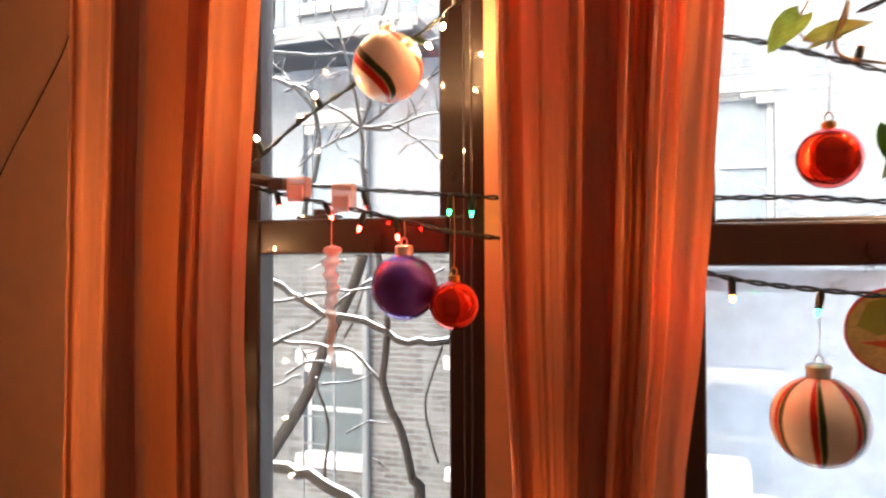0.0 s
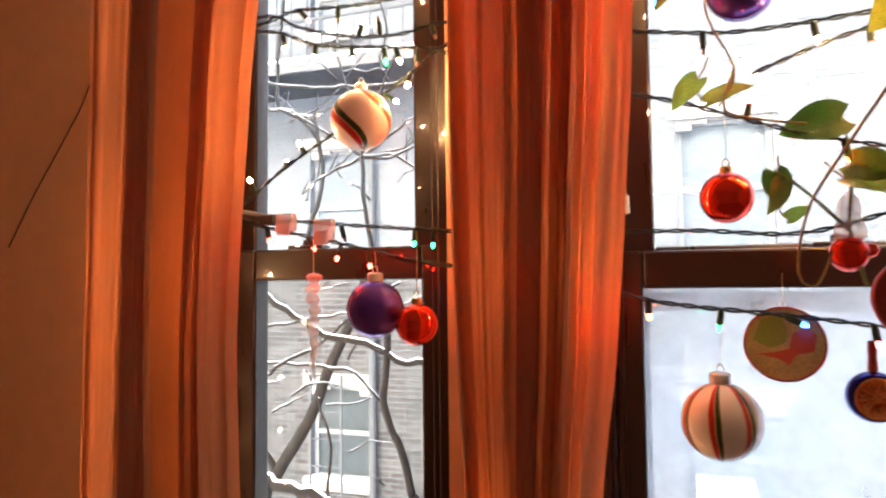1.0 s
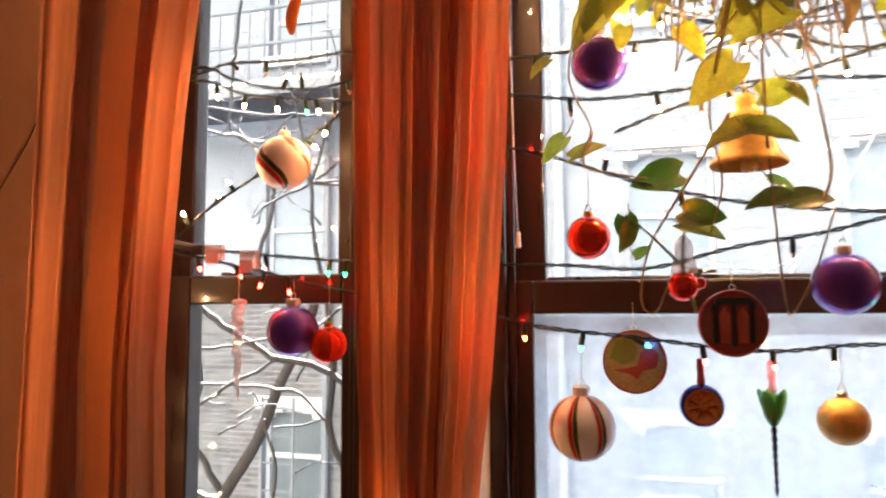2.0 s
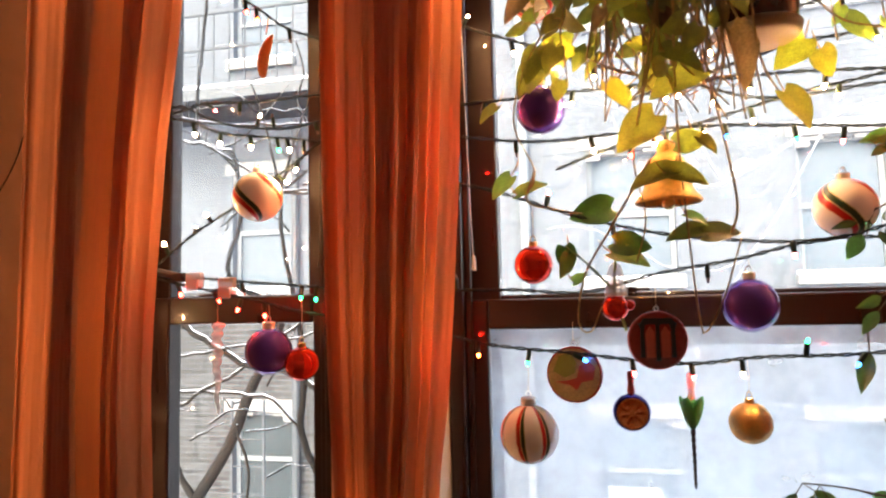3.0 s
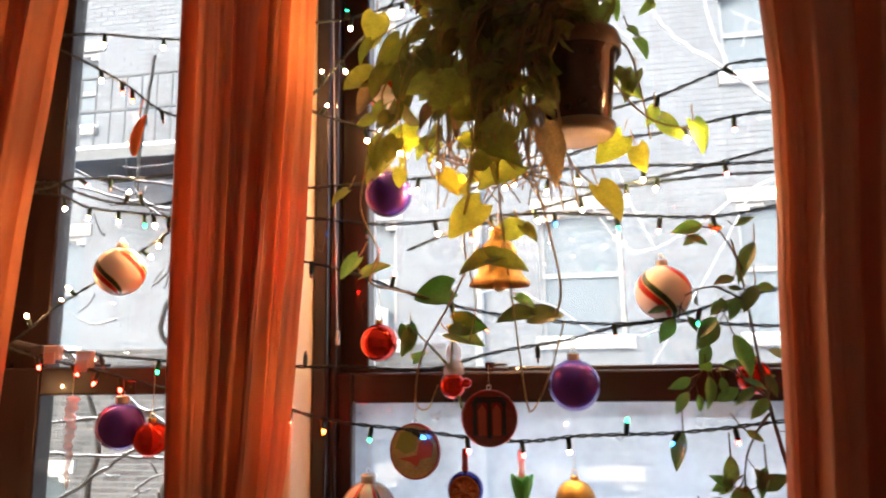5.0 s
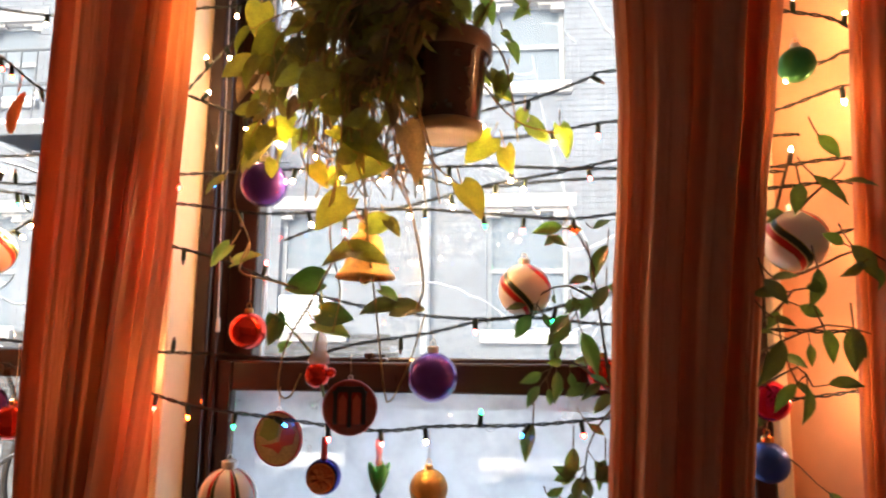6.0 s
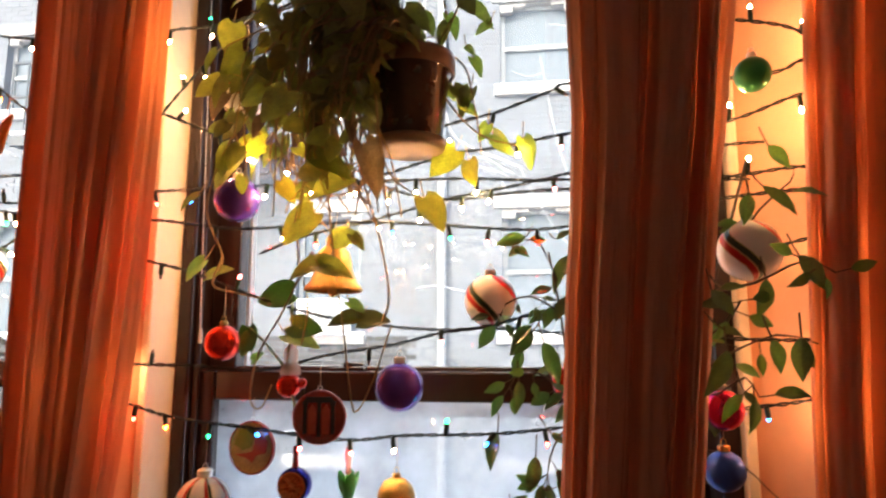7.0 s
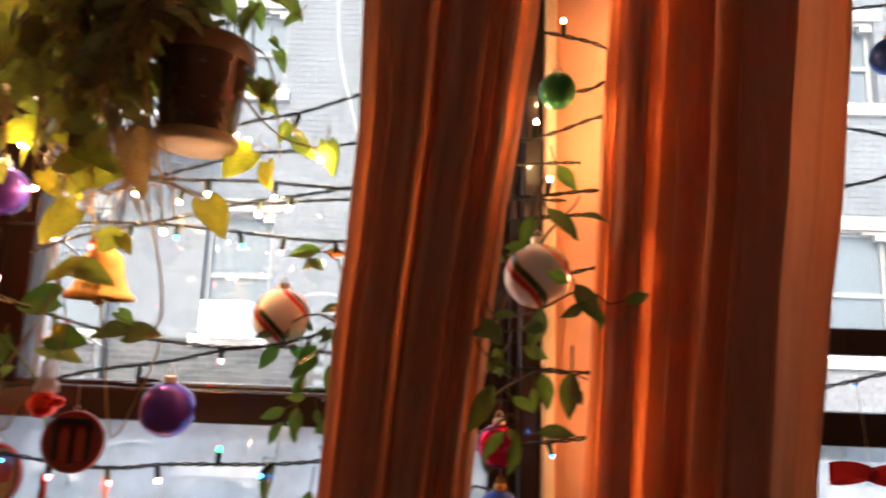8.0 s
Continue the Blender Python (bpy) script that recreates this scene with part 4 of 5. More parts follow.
merge(o, b, Matrix.Translation((-0.288, 0.735, 1.917)) @ Euler((0, radians(10), 0.3)).to_matrix().to_4x4())
tube(o, [(-0.284, 0.735, 1.95), (-0.282, 0.735, 1.965), (-0.280, 0.735, 1.978)], 0.001, 5)
tagged(part("dried_pod", o, DRY, smooth=True), "dried orange pod hanging on the cable", "ornament", "ornaments hanging at the windows")
for x, z, h in ((-0.400, 1.573, 0.022), (-0.345, 1.562, 0.026)):
    bm = box(bmesh.new(), x - 0.013, x + 0.013, 0.722, 0.734, z - h / 2, z + h / 2, 0.002)
    box(bm, x - 0.009, x + 0.009, 0.719, 0.7225, z - h / 2 - 0.006, z - h / 2 + 0.012, 0.001)
    tagged(part("plastic_clip", bm, CLIP), "pale translucent plastic clip on the cable", "clip", "clips on the cable")
bm = bmesh.new()
tube(bm, [(-0.475, 0.735, 1.588), (-0.45, 0.733, 1.583), (-0.425, 0.734, 1.577)], 0.0065, 8)
box(bm, -0.44, -0.42, 0.727, 0.741, 1.571, 1.585, 0.002)
tagged(part("cable_plug", bm, IRON), "dark cable plug joined to the fairy lights", "plug")

# red bow at the far window
o = thing("ribbon_bow", (1.222, 0.70, 1.46), "red cloth ribbon bow at the far window", "ornament", "ornaments hanging at the windows")
for sgn in (-1, 1):
    bm = bmesh.new()
    prev = None
    for k in range(13):
        a = 2 * math.pi * k / 12
        p = Vector((1.222 + sgn * (0.024 - 0.024 * math.cos(a)), 0.70 - 0.012 * math.sin(a), 1.475 + 0.010 * math.sin(a) * 0.6))
        cur = [bm.verts.new(p + Vector((0, 0, s * (0.005 + 0.006 * math.sin(a / 2))))) for s in (-1, 1)]
        if prev:
            bm.faces.new((prev[0], prev[1], cur[1], cur[0]))
        prev = cur
    part("bow_loop", bm, RED_CLOTH, o, smooth=True)
part("knot", sphere(bmesh.new(), (1.222, 0.698, 1.475), 0.009, 14), RED_CLOTH, o, smooth=True)
part("thread", tube(bmesh.new(), [(1.222, 0.70, 1.48), (1.222, 0.715, 1.588)], 0.0006, 4), THREAD, o)


# ---- plants ----
def leaf_mesh(name, length, width, heart, droop, fold, seed, mat):
    """A leaf that grows along +y from its stalk, facing +z."""
    rnd = random.Random(seed)
    bm = bmesh.new()
    rows = []
    n = 9
    for i in range(n + 1):
        t = i / n
        w = width * math.sin(math.pi * min(1, (t * 0.96 + 0.04)) ** (0.62 if heart else 0.85)) ** (0.75 if heart else 1.0)
        wave = rnd.uniform(-1, 1) * 0.02 * length
        row = []
        for s in (-1, -0.5, 0, 0.5, 1):
            back = heart * 0.16 * length * abs(s) ** 1.3 * max(0, 1 - 3.2 * t)
            row.append(bm.verts.new((s * w * 0.5, t * length - back, fold * abs(s) * w - droop * t * t * length + wave * abs(s) + 0.012 * length * math.sin(7 * t + 3 * s))))
        rows.append(row)
    for a, b in zip(rows, rows[1:]):
        for k in range(4):
            bm.faces.new((a[k], a[k + 1], b[k + 1], b[k]))
    for f in bm.faces:
        f.smooth = True
    me = bpy.data.meshes.new(name)
    bm.to_mesh(me)
    bm.free()
    me.materials.append(mat)
    return me


POTHOS = [leaf_mesh("leaf", 1, 0.78, 1, 0.28, 0.12, 1, LEAF), leaf_mesh("leaf", 1, 0.70, 1, 0.42, 0.22, 2, LEAF), leaf_mesh("leaf", 1, 0.62, 1, 0.15, 0.30, 3, LEAF), leaf_mesh("leaf", 1, 0.84, 1, 0.35, 0.05, 4, LEAF)]
POTHOS = POTHOS * 2 + [leaf_mesh("leaf", 1, 0.6, 1, 0.5, 0.35, 9, LEAF_BROWN)]
POTHOS_BACKLIT = [leaf_mesh("leaf", 1, 0.80, 1, 0.22, 0.10, 21, LEAF_BACKLIT), leaf_mesh("leaf", 1, 0.70, 1, 0.35, 0.18, 22, LEAF_BACKLIT)]
POTHOS_FRESH = [leaf_mesh("leaf", 1, 0.66, 1, 0.22, 0.14, 23, LEAF_FRESH), leaf_mesh("leaf", 1, 0.58, 1, 0.32, 0.22, 24, LEAF_FRESH)]
POTHOS_DRY = [leaf_mesh("leaf", 1, 0.55, 1, 0.45, 0.40, 25, LEAF_BROWN)]
POTHOS_GREEN = [leaf_mesh("leaf", 1, 0.80, 1, 0.20, 0.10, 11, LEAF_DEEP)]
FIG = [leaf_mesh("leaf", 1, 0.48, 0, 0.25, 0.16, 5, LEAF_DARK), leaf_mesh("leaf", 1, 0.42, 0, 0.40, 0.24, 6, LEAF_DARK), leaf_mesh("leaf", 1, 0.54, 0, 0.10, 0.10, 7, LEAF_DARK)]


def lay_leaf(plant, meshes, rnd, p, along, facing, size, label=""):
    """Place a leaf with its stalk end at p."""
    y = Vector(along).normalized()
    z = Vector(facing)
    z = (z - y * z.dot(y)).normalized()
    x = y.cross(z)
    m = Matrix((x, y, z)).transposed().to_4x4() * 1.0
    m = Matrix.Translation(p) @ m @ Matrix.Diagonal((size, size, size, 1))
    return part_of("leaf", rnd.choice(meshes), None, plant, label, at=m)


rnd = random.Random(41)
pothos = thing("hanging_plant", (0.402, 0.672, 1.834), "trailing green pothos vine in a hanging brown pot", "plant")
cx, cy = 0.402, 0.672
PZ0 = 0.012
pot = lathe(bmesh.new(), [(0, 1.838), (0.043, 1.838), (0.046, 1.842), (0.055, 1.934), (0.060, 1.938), (0.062, 1.956), (0.060, 1.962), (0.054, 1.962), (0.052, 1.946), (0, 1.944)], Matrix.Translation((cx, cy, PZ0)), 40)
part("pot", pot, POT, pothos, "glossy brown pot", smooth=True)
part("rim", lathe(bmesh.new(), [(0.0605, 1.937), (0.0635, 1.940), (0.0640, 1.955), (0.0625, 1.9625), (0.0605, 1.9625)], Matrix.Translation((cx, cy, PZ0)), 40), RIM_CLAY, pothos, "paler brown rim", smooth=True)
part("soil", lathe(bmesh.new(), [(0, 1.957), (0.03, 1.956), (0.0525, 1.949)], Matrix.Translation((cx, cy, PZ0)), 20), SOIL, pothos)
dish = lathe(bmesh.new(), [(0, 1.826), (0.042, 1.826), (0.048, 1.830), (0.051, 1.841), (0.049, 1.841), (0.045, 1.835), (0, 1.8368)], Matrix.Translation((cx, cy, PZ0)), 40)
part("saucer", dish, DISH, pothos, "cream plastic saucer", smooth=True)
for k in range(3):
    a = 0.5 + k * 2.094
    bm = bmesh.new()
    tube(bm, glide([(cx + 0.060 * math.cos(a), cy + 0.060 * math.sin(a), 1.968), (cx + 0.044 * math.cos(a), cy + 0.044 * math.sin(a), 2.15), (cx, cy, 2.40)], 0.03), 0.0014, 5)
    part("hanger_cord", bm, WIRE, pothos)
bm = tube(bmesh.new(), [(cx, cy, 2.40), (cx, cy, 2.44)] + [(cx + 0.012 * math.sin(k * 0.5), cy, 2.455 + 0.014 - 0.014 * math.cos(k * 0.5)) for k in range(1, 6)] + [(cx, cy, 2.55), (cx, cy, TOP)], 0.002, 6)
part("ceiling_hook", bm, IRON, pothos)


def vine(pts, every, size, spread=0.4, bare=0.0, facing=(0, -1, 0.35)):
    """A trailing stem with leaves that hang from it and turn to the room."""
    line = glide(pts, 0.006)
    bm = bmesh.new()
    tube(bm, line, 0.0019, 5, 0.0011)
    part("stem", bm, STEM, pothos, smooth=True)
    i = int(bare * len(line)) + rnd.randint(1, 4) if every else len(line)
    while i < len(line):
        p = line[i]
        side = rnd.choice((-1, 1))
        along = Vector((side * rnd.uniform(0.3, 1.0), rnd.uniform(-0.5, 0.3), rnd.uniform(-1.0, 0.1)))
        stalk = along.normalized() * size * rnd.uniform(0.3, 0.6) + Vector((0, 0, 0.006))
        sb = bmesh.new()
        tube(sb, [p, p + stalk * 0.5 + Vector((0, 0, 0.003)), p + stalk], 0.0009, 4)
        part("leaf_stalk", sb, STEM, pothos)
        f = Vector(facing) + Vector((rnd.uniform(-1, 1), rnd.uniform(-1, 1), rnd.uniform(-1, 1))) * spread
        lay_leaf(pothos, POTHOS, rnd, p + stalk, along + Vector((0, 0, -0.4)), f, size * rnd.uniform(0.7, 1.25))
        i += max(int(every / 0.006 * rnd.uniform(0.6, 1.4)), 1)


# stems over the pot's rim, most of them to its window-left side
for k in range(46):
    a = rnd.uniform(2.3, 4.55) if k % 8 else rnd.uniform(0.6, 5.6)
    r0, r1 = 0.045, rnd.uniform(0.07, 0.235 if math.cos(a) < -0.3 else 0.10)
    drop = rnd.uniform(0.0, 0.17) if k % 4 else rnd.uniform(-0.16, 0.0)
    ex, ey = cx - 0.03 + r1 * math.cos(a), cy + min(max(0.62 * r1 * math.sin(a), -0.10), 0.02)
    vine([(cx + r0 * math.cos(a), cy + r0 * math.sin(a), 1.982), (cx + (r0 + r1) / 2 * math.cos(a), (cy + ey) / 2 + 0.01 * math.sin(a), 2.02 + rnd.uniform(-0.01, 0.06)), (ex, ey, 1.99 - drop * 0.4), (ex + rnd.uniform(-0.03, 0.02), ey, 1.96 - drop)],
         0.040, rnd.uniform(0.024, 0.044), 1.6)
for k in range(44):
    a = rnd.uniform(2.4, 4.5)
    r1 = rnd.uniform(0.03, 0.17)
    x1, y1 = cx - 0.02 + r1 * math.cos(a), cy - 0.01 + 0.5 * r1 * math.sin(a)
    bm = tube(bmesh.new(), glide([(x1 + 0.03, y1, 1.99), (x1, y1 - 0.02, 2.0), (x1 - 0.01, y1 - 0.01, 1.92), (x1 + rnd.uniform(-0.03, 0.03), y1, 1.83 + rnd.uniform(-0.04, 0.04)), (x1 + rnd.uniform(-0.04, 0.05), y1 + 0.01, 1.78 + rnd.uniform(-0.05, 0.06))], 0.012), 0.0019, 5, 0.0011)
    part("stem", bm, STEM, pothos, smooth=True)
for k in range(15):
    x0 = 0.335 + 0.062 * rnd.random()
    y0 = 0.60 - 0.02 * rnd.random()
    vine([(x0 + 0.02, 0.625, 1.99), (x0 + 0.005, y0, 1.985), (x0 - 0.012, y0 - 0.005, 1.93), (x0 - 0.02 + rnd.uniform(-0.02, 0.01), y0, 1.86 + rnd.uniform(-0.04, 0.05))], 0.04, rnd.uniform(0.022, 0.038), 1.6)
vine([(0.32, 0.64, 1.98), (0.30, 0.60, 1.93), (0.30, 0.64, 1.75), (0.312, 0.675, 1.60), (0.322, 0.69, 1.50), (0.330, 0.695, 1.487), (0.352, 0.692, 1.53), (0.375, 0.692, 1.60)], 0.0, 0.0)
vine([(0.33, 0.63, 1.98), (0.29, 0.60, 1.92), (0.262, 0.64, 1.78), (0.250, 0.66, 1.70), (0.262, 0.675, 1.63), (0.25, 0.69, 1.575)], 0.0, 0.0)
vine([(0.31, 0.65, 1.99), (0.22, 0.65, 1.96), (0.13, 0.68, 1.86), (0.10, 0.69, 1.77), (0.125, 0.695, 1.70), (0.110, 0.70, 1.665)], 0.0, 0.0)
vine([(0.125, 0.695, 1.70), (0.115, 0.69, 1.66), (0.15, 0.695, 1.648), (0.185, 0.69, 1.64)], 0.0, 0.0)
vine([(0.27, 0.66, 1.70), (0.22, 0.69, 1.62), (0.185, 0.695, 1.56), (0.175, 0.698, 1.50), (0.190, 0.70, 1.488), (0.205, 0.70, 1.52)], 0.0, 0.0)
vine([(0.43, 0.67, 1.99), (0.475, 0.69, 1.97), (0.492, 0.695, 1.90), (0.500, 0.70, 1.84)], 0.0, 0.0)
vine([(0.42, 0.65, 1.98), (0.455, 0.67, 1.91), (0.50, 0.69, 1.865), (0.555, 0.70, 1.85)], 0.0, 0.0)
vine([(0.35, 0.62, 1.98), (0.37, 0.585, 1.92), (0.385, 0.60, 1.80), (0.42, 0.66, 1.77), (0.44, 0.685, 1.755)], 0.0, 0.0)
vine([(0.36, 0.69, 1.60), (0.372, 0.69, 1.64), (0.36, 0.68, 1.72), (0.335, 0.65, 1.83), (0.33, 0.64, 1.96)], 0.0, 0.0)
vine([(0.44, 0.68, 2.0), (0.47, 0.67, 2.05), (0.46, 0.66, 2.10), (0.43, 0.66, 2.14)], 0.03, 0.036, 0.6)
vine([(0.36, 0.66, 2.0), (0.31, 0.64, 2.08), (0.24, 0.64, 2.09), (0.17, 0.67, 2.06)], 0.03, 0.038, 0.6)
# single leaves that stand out: kind, stalk end, tip
LEAF_KINDS = {"o": POTHOS[:4], "y": POTHOS_BACKLIT, "g": POTHOS_FRESH, "b": POTHOS_DRY, "d": FIG}


def own_leaf(plant, stalk_mat, kind, base, tip):
    base, tip = Vector(base), Vector(tip)
    way = tip - base
    back = base - way.normalized() * 0.012 + Vector((rnd.uniform(-0.006, 0.006), 0.004, 0.016))
    part("leaf_stalk", tube(bmesh.new(), [base, (base + back) / 2 + Vector((0, 0, -0.002)), back], 0.0010, 4), stalk_mat, plant)
    lay_leaf(plant, LEAF_KINDS[kind], rnd, base, way, (rnd.uniform(-0.7, 0.7), -1, 0.55 + rnd.uniform(-0.4, 0.5)), way.length * (0.84 if kind == "d" else 0.82))


UPPER_LEAVES = (
    ('o', (0.120, 0.700, 2.063), (0.117, 0.688, 2.003)),
    ('o', (0.177, 0.665, 1.954), (0.166, 0.653, 1.885)),
    ('y', (0.179, 0.700, 1.870), (0.113, 0.688, 1.853)),
    ('o', (0.148, 0.690, 1.854), (0.092, 0.678, 1.791)),
    ('y', (0.175, 0.715, 1.866), (0.139, 0.703, 1.820)),
    ('y', (0.076, 0.705, 1.796), (0.046, 0.693, 1.772)),
    ('o', (0.237, 0.660, 1.914), (0.194, 0.648, 1.896)),
    ('g', (0.152, 0.700, 1.908), (0.189, 0.688, 1.885)),
    ('o', (0.327, 0.640, 1.799), (0.257, 0.628, 1.774)),
    ('o', (0.296, 0.630, 1.852), (0.267, 0.618, 1.810)),
    ('o', (0.287, 0.620, 1.818), (0.342, 0.608, 1.797)),
)
MIDDLE_LEAVES = (
    ('o', (0.275, 0.650, 1.752), (0.220, 0.638, 1.705)),
    ('o', (0.300, 0.660, 1.717), (0.345, 0.648, 1.723)),
    ('o', (0.326, 0.660, 1.722), (0.350, 0.648, 1.696)),
    ('o', (0.294, 0.655, 1.682), (0.231, 0.643, 1.662)),
    ('o', (0.285, 0.650, 1.679), (0.344, 0.638, 1.662)),
    ('o', (0.331, 0.695, 1.611), (0.276, 0.683, 1.603)),
    ('o', (0.332, 0.692, 1.607), (0.381, 0.680, 1.614)),
    ('g', (0.313, 0.700, 1.634), (0.344, 0.688, 1.620)),
    ('g', (0.220, 0.710, 1.589), (0.279, 0.698, 1.576)),
    ('o', (0.164, 0.712, 1.589), (0.157, 0.700, 1.553)),
    ('g', (0.170, 0.712, 1.553), (0.190, 0.700, 1.566)),
)
RIGHT_LEAVES = (
    ('b', (0.356, 0.600, 1.828), (0.386, 0.588, 1.752)),
    ('o', (0.425, 0.660, 1.770), (0.462, 0.648, 1.720)),
    ('y', (0.463, 0.700, 1.847), (0.420, 0.688, 1.804)),
    ('y', (0.482, 0.705, 1.833), (0.488, 0.693, 1.788)),
    ('g', (0.508, 0.705, 1.885), (0.495, 0.693, 1.854)),
    ('g', (0.516, 0.710, 1.872), (0.546, 0.698, 1.832)),
    ('g', (0.558, 0.710, 1.864), (0.574, 0.698, 1.812)),
    ('g', (0.092, 0.705, 1.697), (0.060, 0.693, 1.664)),
    ('g', (0.101, 0.700, 1.671), (0.147, 0.688, 1.692)),
    ('y', (0.252, 0.640, 1.842), (0.288, 0.628, 1.820)),
    ('y', (0.223, 0.660, 1.800), (0.249, 0.648, 1.764)),
)
POT_LEAVES = (
    ('g', (0.476, 0.690, 2.063), (0.532, 0.678, 2.025)),
    ('g', (0.415, 0.680, 2.046), (0.441, 0.668, 2.005)),
    ('g', (0.453, 0.690, 2.047), (0.473, 0.678, 2.005)),
    ('g', (0.513, 0.690, 2.030), (0.491, 0.678, 2.011)),
    ('g', (0.480, 0.690, 1.997), (0.494, 0.678, 1.980)),
    ('g', (0.489, 0.690, 1.979), (0.506, 0.678, 1.946)),
    ('o', (0.459, 0.700, 1.942), (0.486, 0.688, 1.905)),
    ('o', (0.485, 0.700, 1.937), (0.463, 0.688, 1.893)),
    ('g', (0.472, 0.700, 1.918), (0.497, 0.688, 1.893)),
    ('g', (0.434, 0.700, 1.952), (0.473, 0.688, 1.918)),
    ('g', (0.364, 0.640, 2.040), (0.393, 0.628, 1.995)),
    ('o', (0.322, 0.600, 1.992), (0.265, 0.588, 1.964)),
)
for kind, base, tip in UPPER_LEAVES + MIDDLE_LEAVES + RIGHT_LEAVES + POT_LEAVES:
    own_leaf(pothos, STEM, kind, base, tip)

for p, along, size in (((0.222, 0.722, 1.650), (-1, -0.1, -0.15), 0.056), ((0.160, 0.715, 1.600), (0.15, -0.1, -1), 0.036), ((0.226, 0.712, 1.602), (1, -0.1, -0.1), 0.046)):
    lay_leaf(pothos, POTHOS_GREEN, rnd, p, along, (0.05, -1, 0.35), size)
for pts in ([(0.235, 0.715, 1.488), (0.222, 0.712, 1.54), (0.226, 0.712, 1.60), (0.222, 0.722, 1.65)], [(0.222, 0.712, 1.54), (0.185, 0.712, 1.58), (0.160, 0.715, 1.602)]):
    part("stem", tube(bmesh.new(), glide(pts, 0.01), 0.0022, 5, 0.0012), STEM_GREEN, pothos, smooth=True)

fig = thing("fig_plant", (0.69, 0.72, SILL), "weeping fig with thin twigs and dark drooping leaves", "plant")


def twig(pts, r0, r1, leaves, size, spread=0.7, y_out=-1.0):
    line = glide(pts, 0.02)
    part("branch", tube(bmesh.new(), line, r0, 5, r1), TWIG, fig, smooth=True)
    for _ in range(leaves):
        p = line[rnd.randint(len(line) // 4, len(line) - 1)]
        along = Vector((rnd.uniform(-1, 1), rnd.uniform(-0.35, 0.25), rnd.uniform(-1.3, 0.2)))
        stalk = along.normalized() * 0.016
        part("leaf_stalk", tube(bmesh.new(), [p, p + stalk], 0.0007, 4), TWIG, fig)
        lay_leaf(fig, FIG, rnd, p + stalk, along, (rnd.uniform(-spread, spread), y_out, rnd.uniform(-0.2, 0.9)), size * rnd.uniform(0.7, 1.25))


twig([(0.69, 0.72, SILL), (0.685, 0.72, 1.1), (0.70, 0.70, 1.35), (0.74, 0.67, 1.52), (0.79, 0.645, 1.66), (0.83, 0.63, 1.80)], 0.006, 0.0018, 4, 0.027)
twig([(0.685, 0.72, 1.15), (0.65, 0.72, 1.35), (0.62, 0.715, 1.50), (0.60, 0.70, 1.64), (0.59, 0.70, 1.70)], 0.004, 0.0012, 10, 0.029)
twig([(0.62, 0.715, 1.50), (0.58, 0.71, 1.535), (0.55, 0.71, 1.54), (0.535, 0.71, 1.52)], 0.002, 0.0008, 7, 0.029)
twig([(0.60, 0.70, 1.62), (0.565, 0.70, 1.64), (0.53, 0.71, 1.63), (0.52, 0.71, 1.60)], 0.002, 0.0008, 7, 0.025)
twig([(0.62, 0.715, 1.48), (0.60, 0.70, 1.46), (0.585, 0.70, 1.43), (0.58, 0.70, 1.39)], 0.002, 0.0008, 7, 0.032)
twig([(0.60, 0.70, 1.66), (0.58, 0.705, 1.71), (0.55, 0.71, 1.72), (0.53, 0.715, 1.715)], 0.0016, 0.0007, 4, 0.023)
twig([(0.74, 0.67, 1.52), (0.785, 0.62, 1.56), (0.83, 0.575, 1.585), (0.865, 0.555, 1.575)], 0.002, 0.0008, 4, 0.027)
twig([(0.79, 0.645, 1.64), (0.82, 0.60, 1.645), (0.86, 0.56, 1.665), (0.885, 0.55, 1.65)], 0.002, 0.0008, 4, 0.025)
twig([(0.80, 0.645, 1.67), (0.83, 0.60, 1.73), (0.855, 0.57, 1.755), (0.86, 0.57, 1.77)], 0.002, 0.0008, 4, 0.030)
twig([(0.76, 0.66, 1.57), (0.785, 0.60, 1.60), (0.79, 0.56, 1.62), (0.785, 0.545, 1.62)], 0.002, 0.0008, 4, 0.031)
twig([(0.73, 0.67, 1.50), (0.775, 0.61, 1.52), (0.79, 0.56, 1.54), (0.80, 0.55, 1.52)], 0.002, 0.0008, 4, 0.032)
twig([(0.72, 0.69, 1.42), (0.76, 0.67, 1.45), (0.80, 0.64, 1.44), (0.83, 0.63, 1.41)], 0.002, 0.0008, 4, 0.027)
twig([(0.66, 0.72, 1.22), (0.58, 0.73, 1.27), (0.50, 0.74, 1.29), (0.44, 0.745, 1.295)], 0.002, 0.0008, 7, 0.034)
FIG_LEAVES = (
    ('d', (0.581, 0.690, 1.577), (0.605, 0.678, 1.518)),
    ('d', (0.547, 0.690, 1.527), (0.548, 0.678, 1.483)),
    ('d', (0.566, 0.700, 1.592), (0.529, 0.688, 1.556)),
    ('d', (0.617, 0.700, 1.693), (0.582, 0.688, 1.642)),
    ('d', (0.564, 0.700, 1.600), (0.531, 0.688, 1.573)),
    ('d', (0.614, 0.700, 1.639), (0.590, 0.688, 1.600)),
    ('d', (0.567, 0.700, 1.431), (0.560, 0.688, 1.381)),
    ('d', (0.607, 0.700, 1.418), (0.589, 0.688, 1.379)),
    ('d', (0.552, 0.700, 1.566), (0.536, 0.688, 1.530)),
    ('d', (0.591, 0.700, 1.524), (0.618, 0.688, 1.511)),
    ('d', (0.616, 0.700, 1.499), (0.588, 0.688, 1.474)),
)
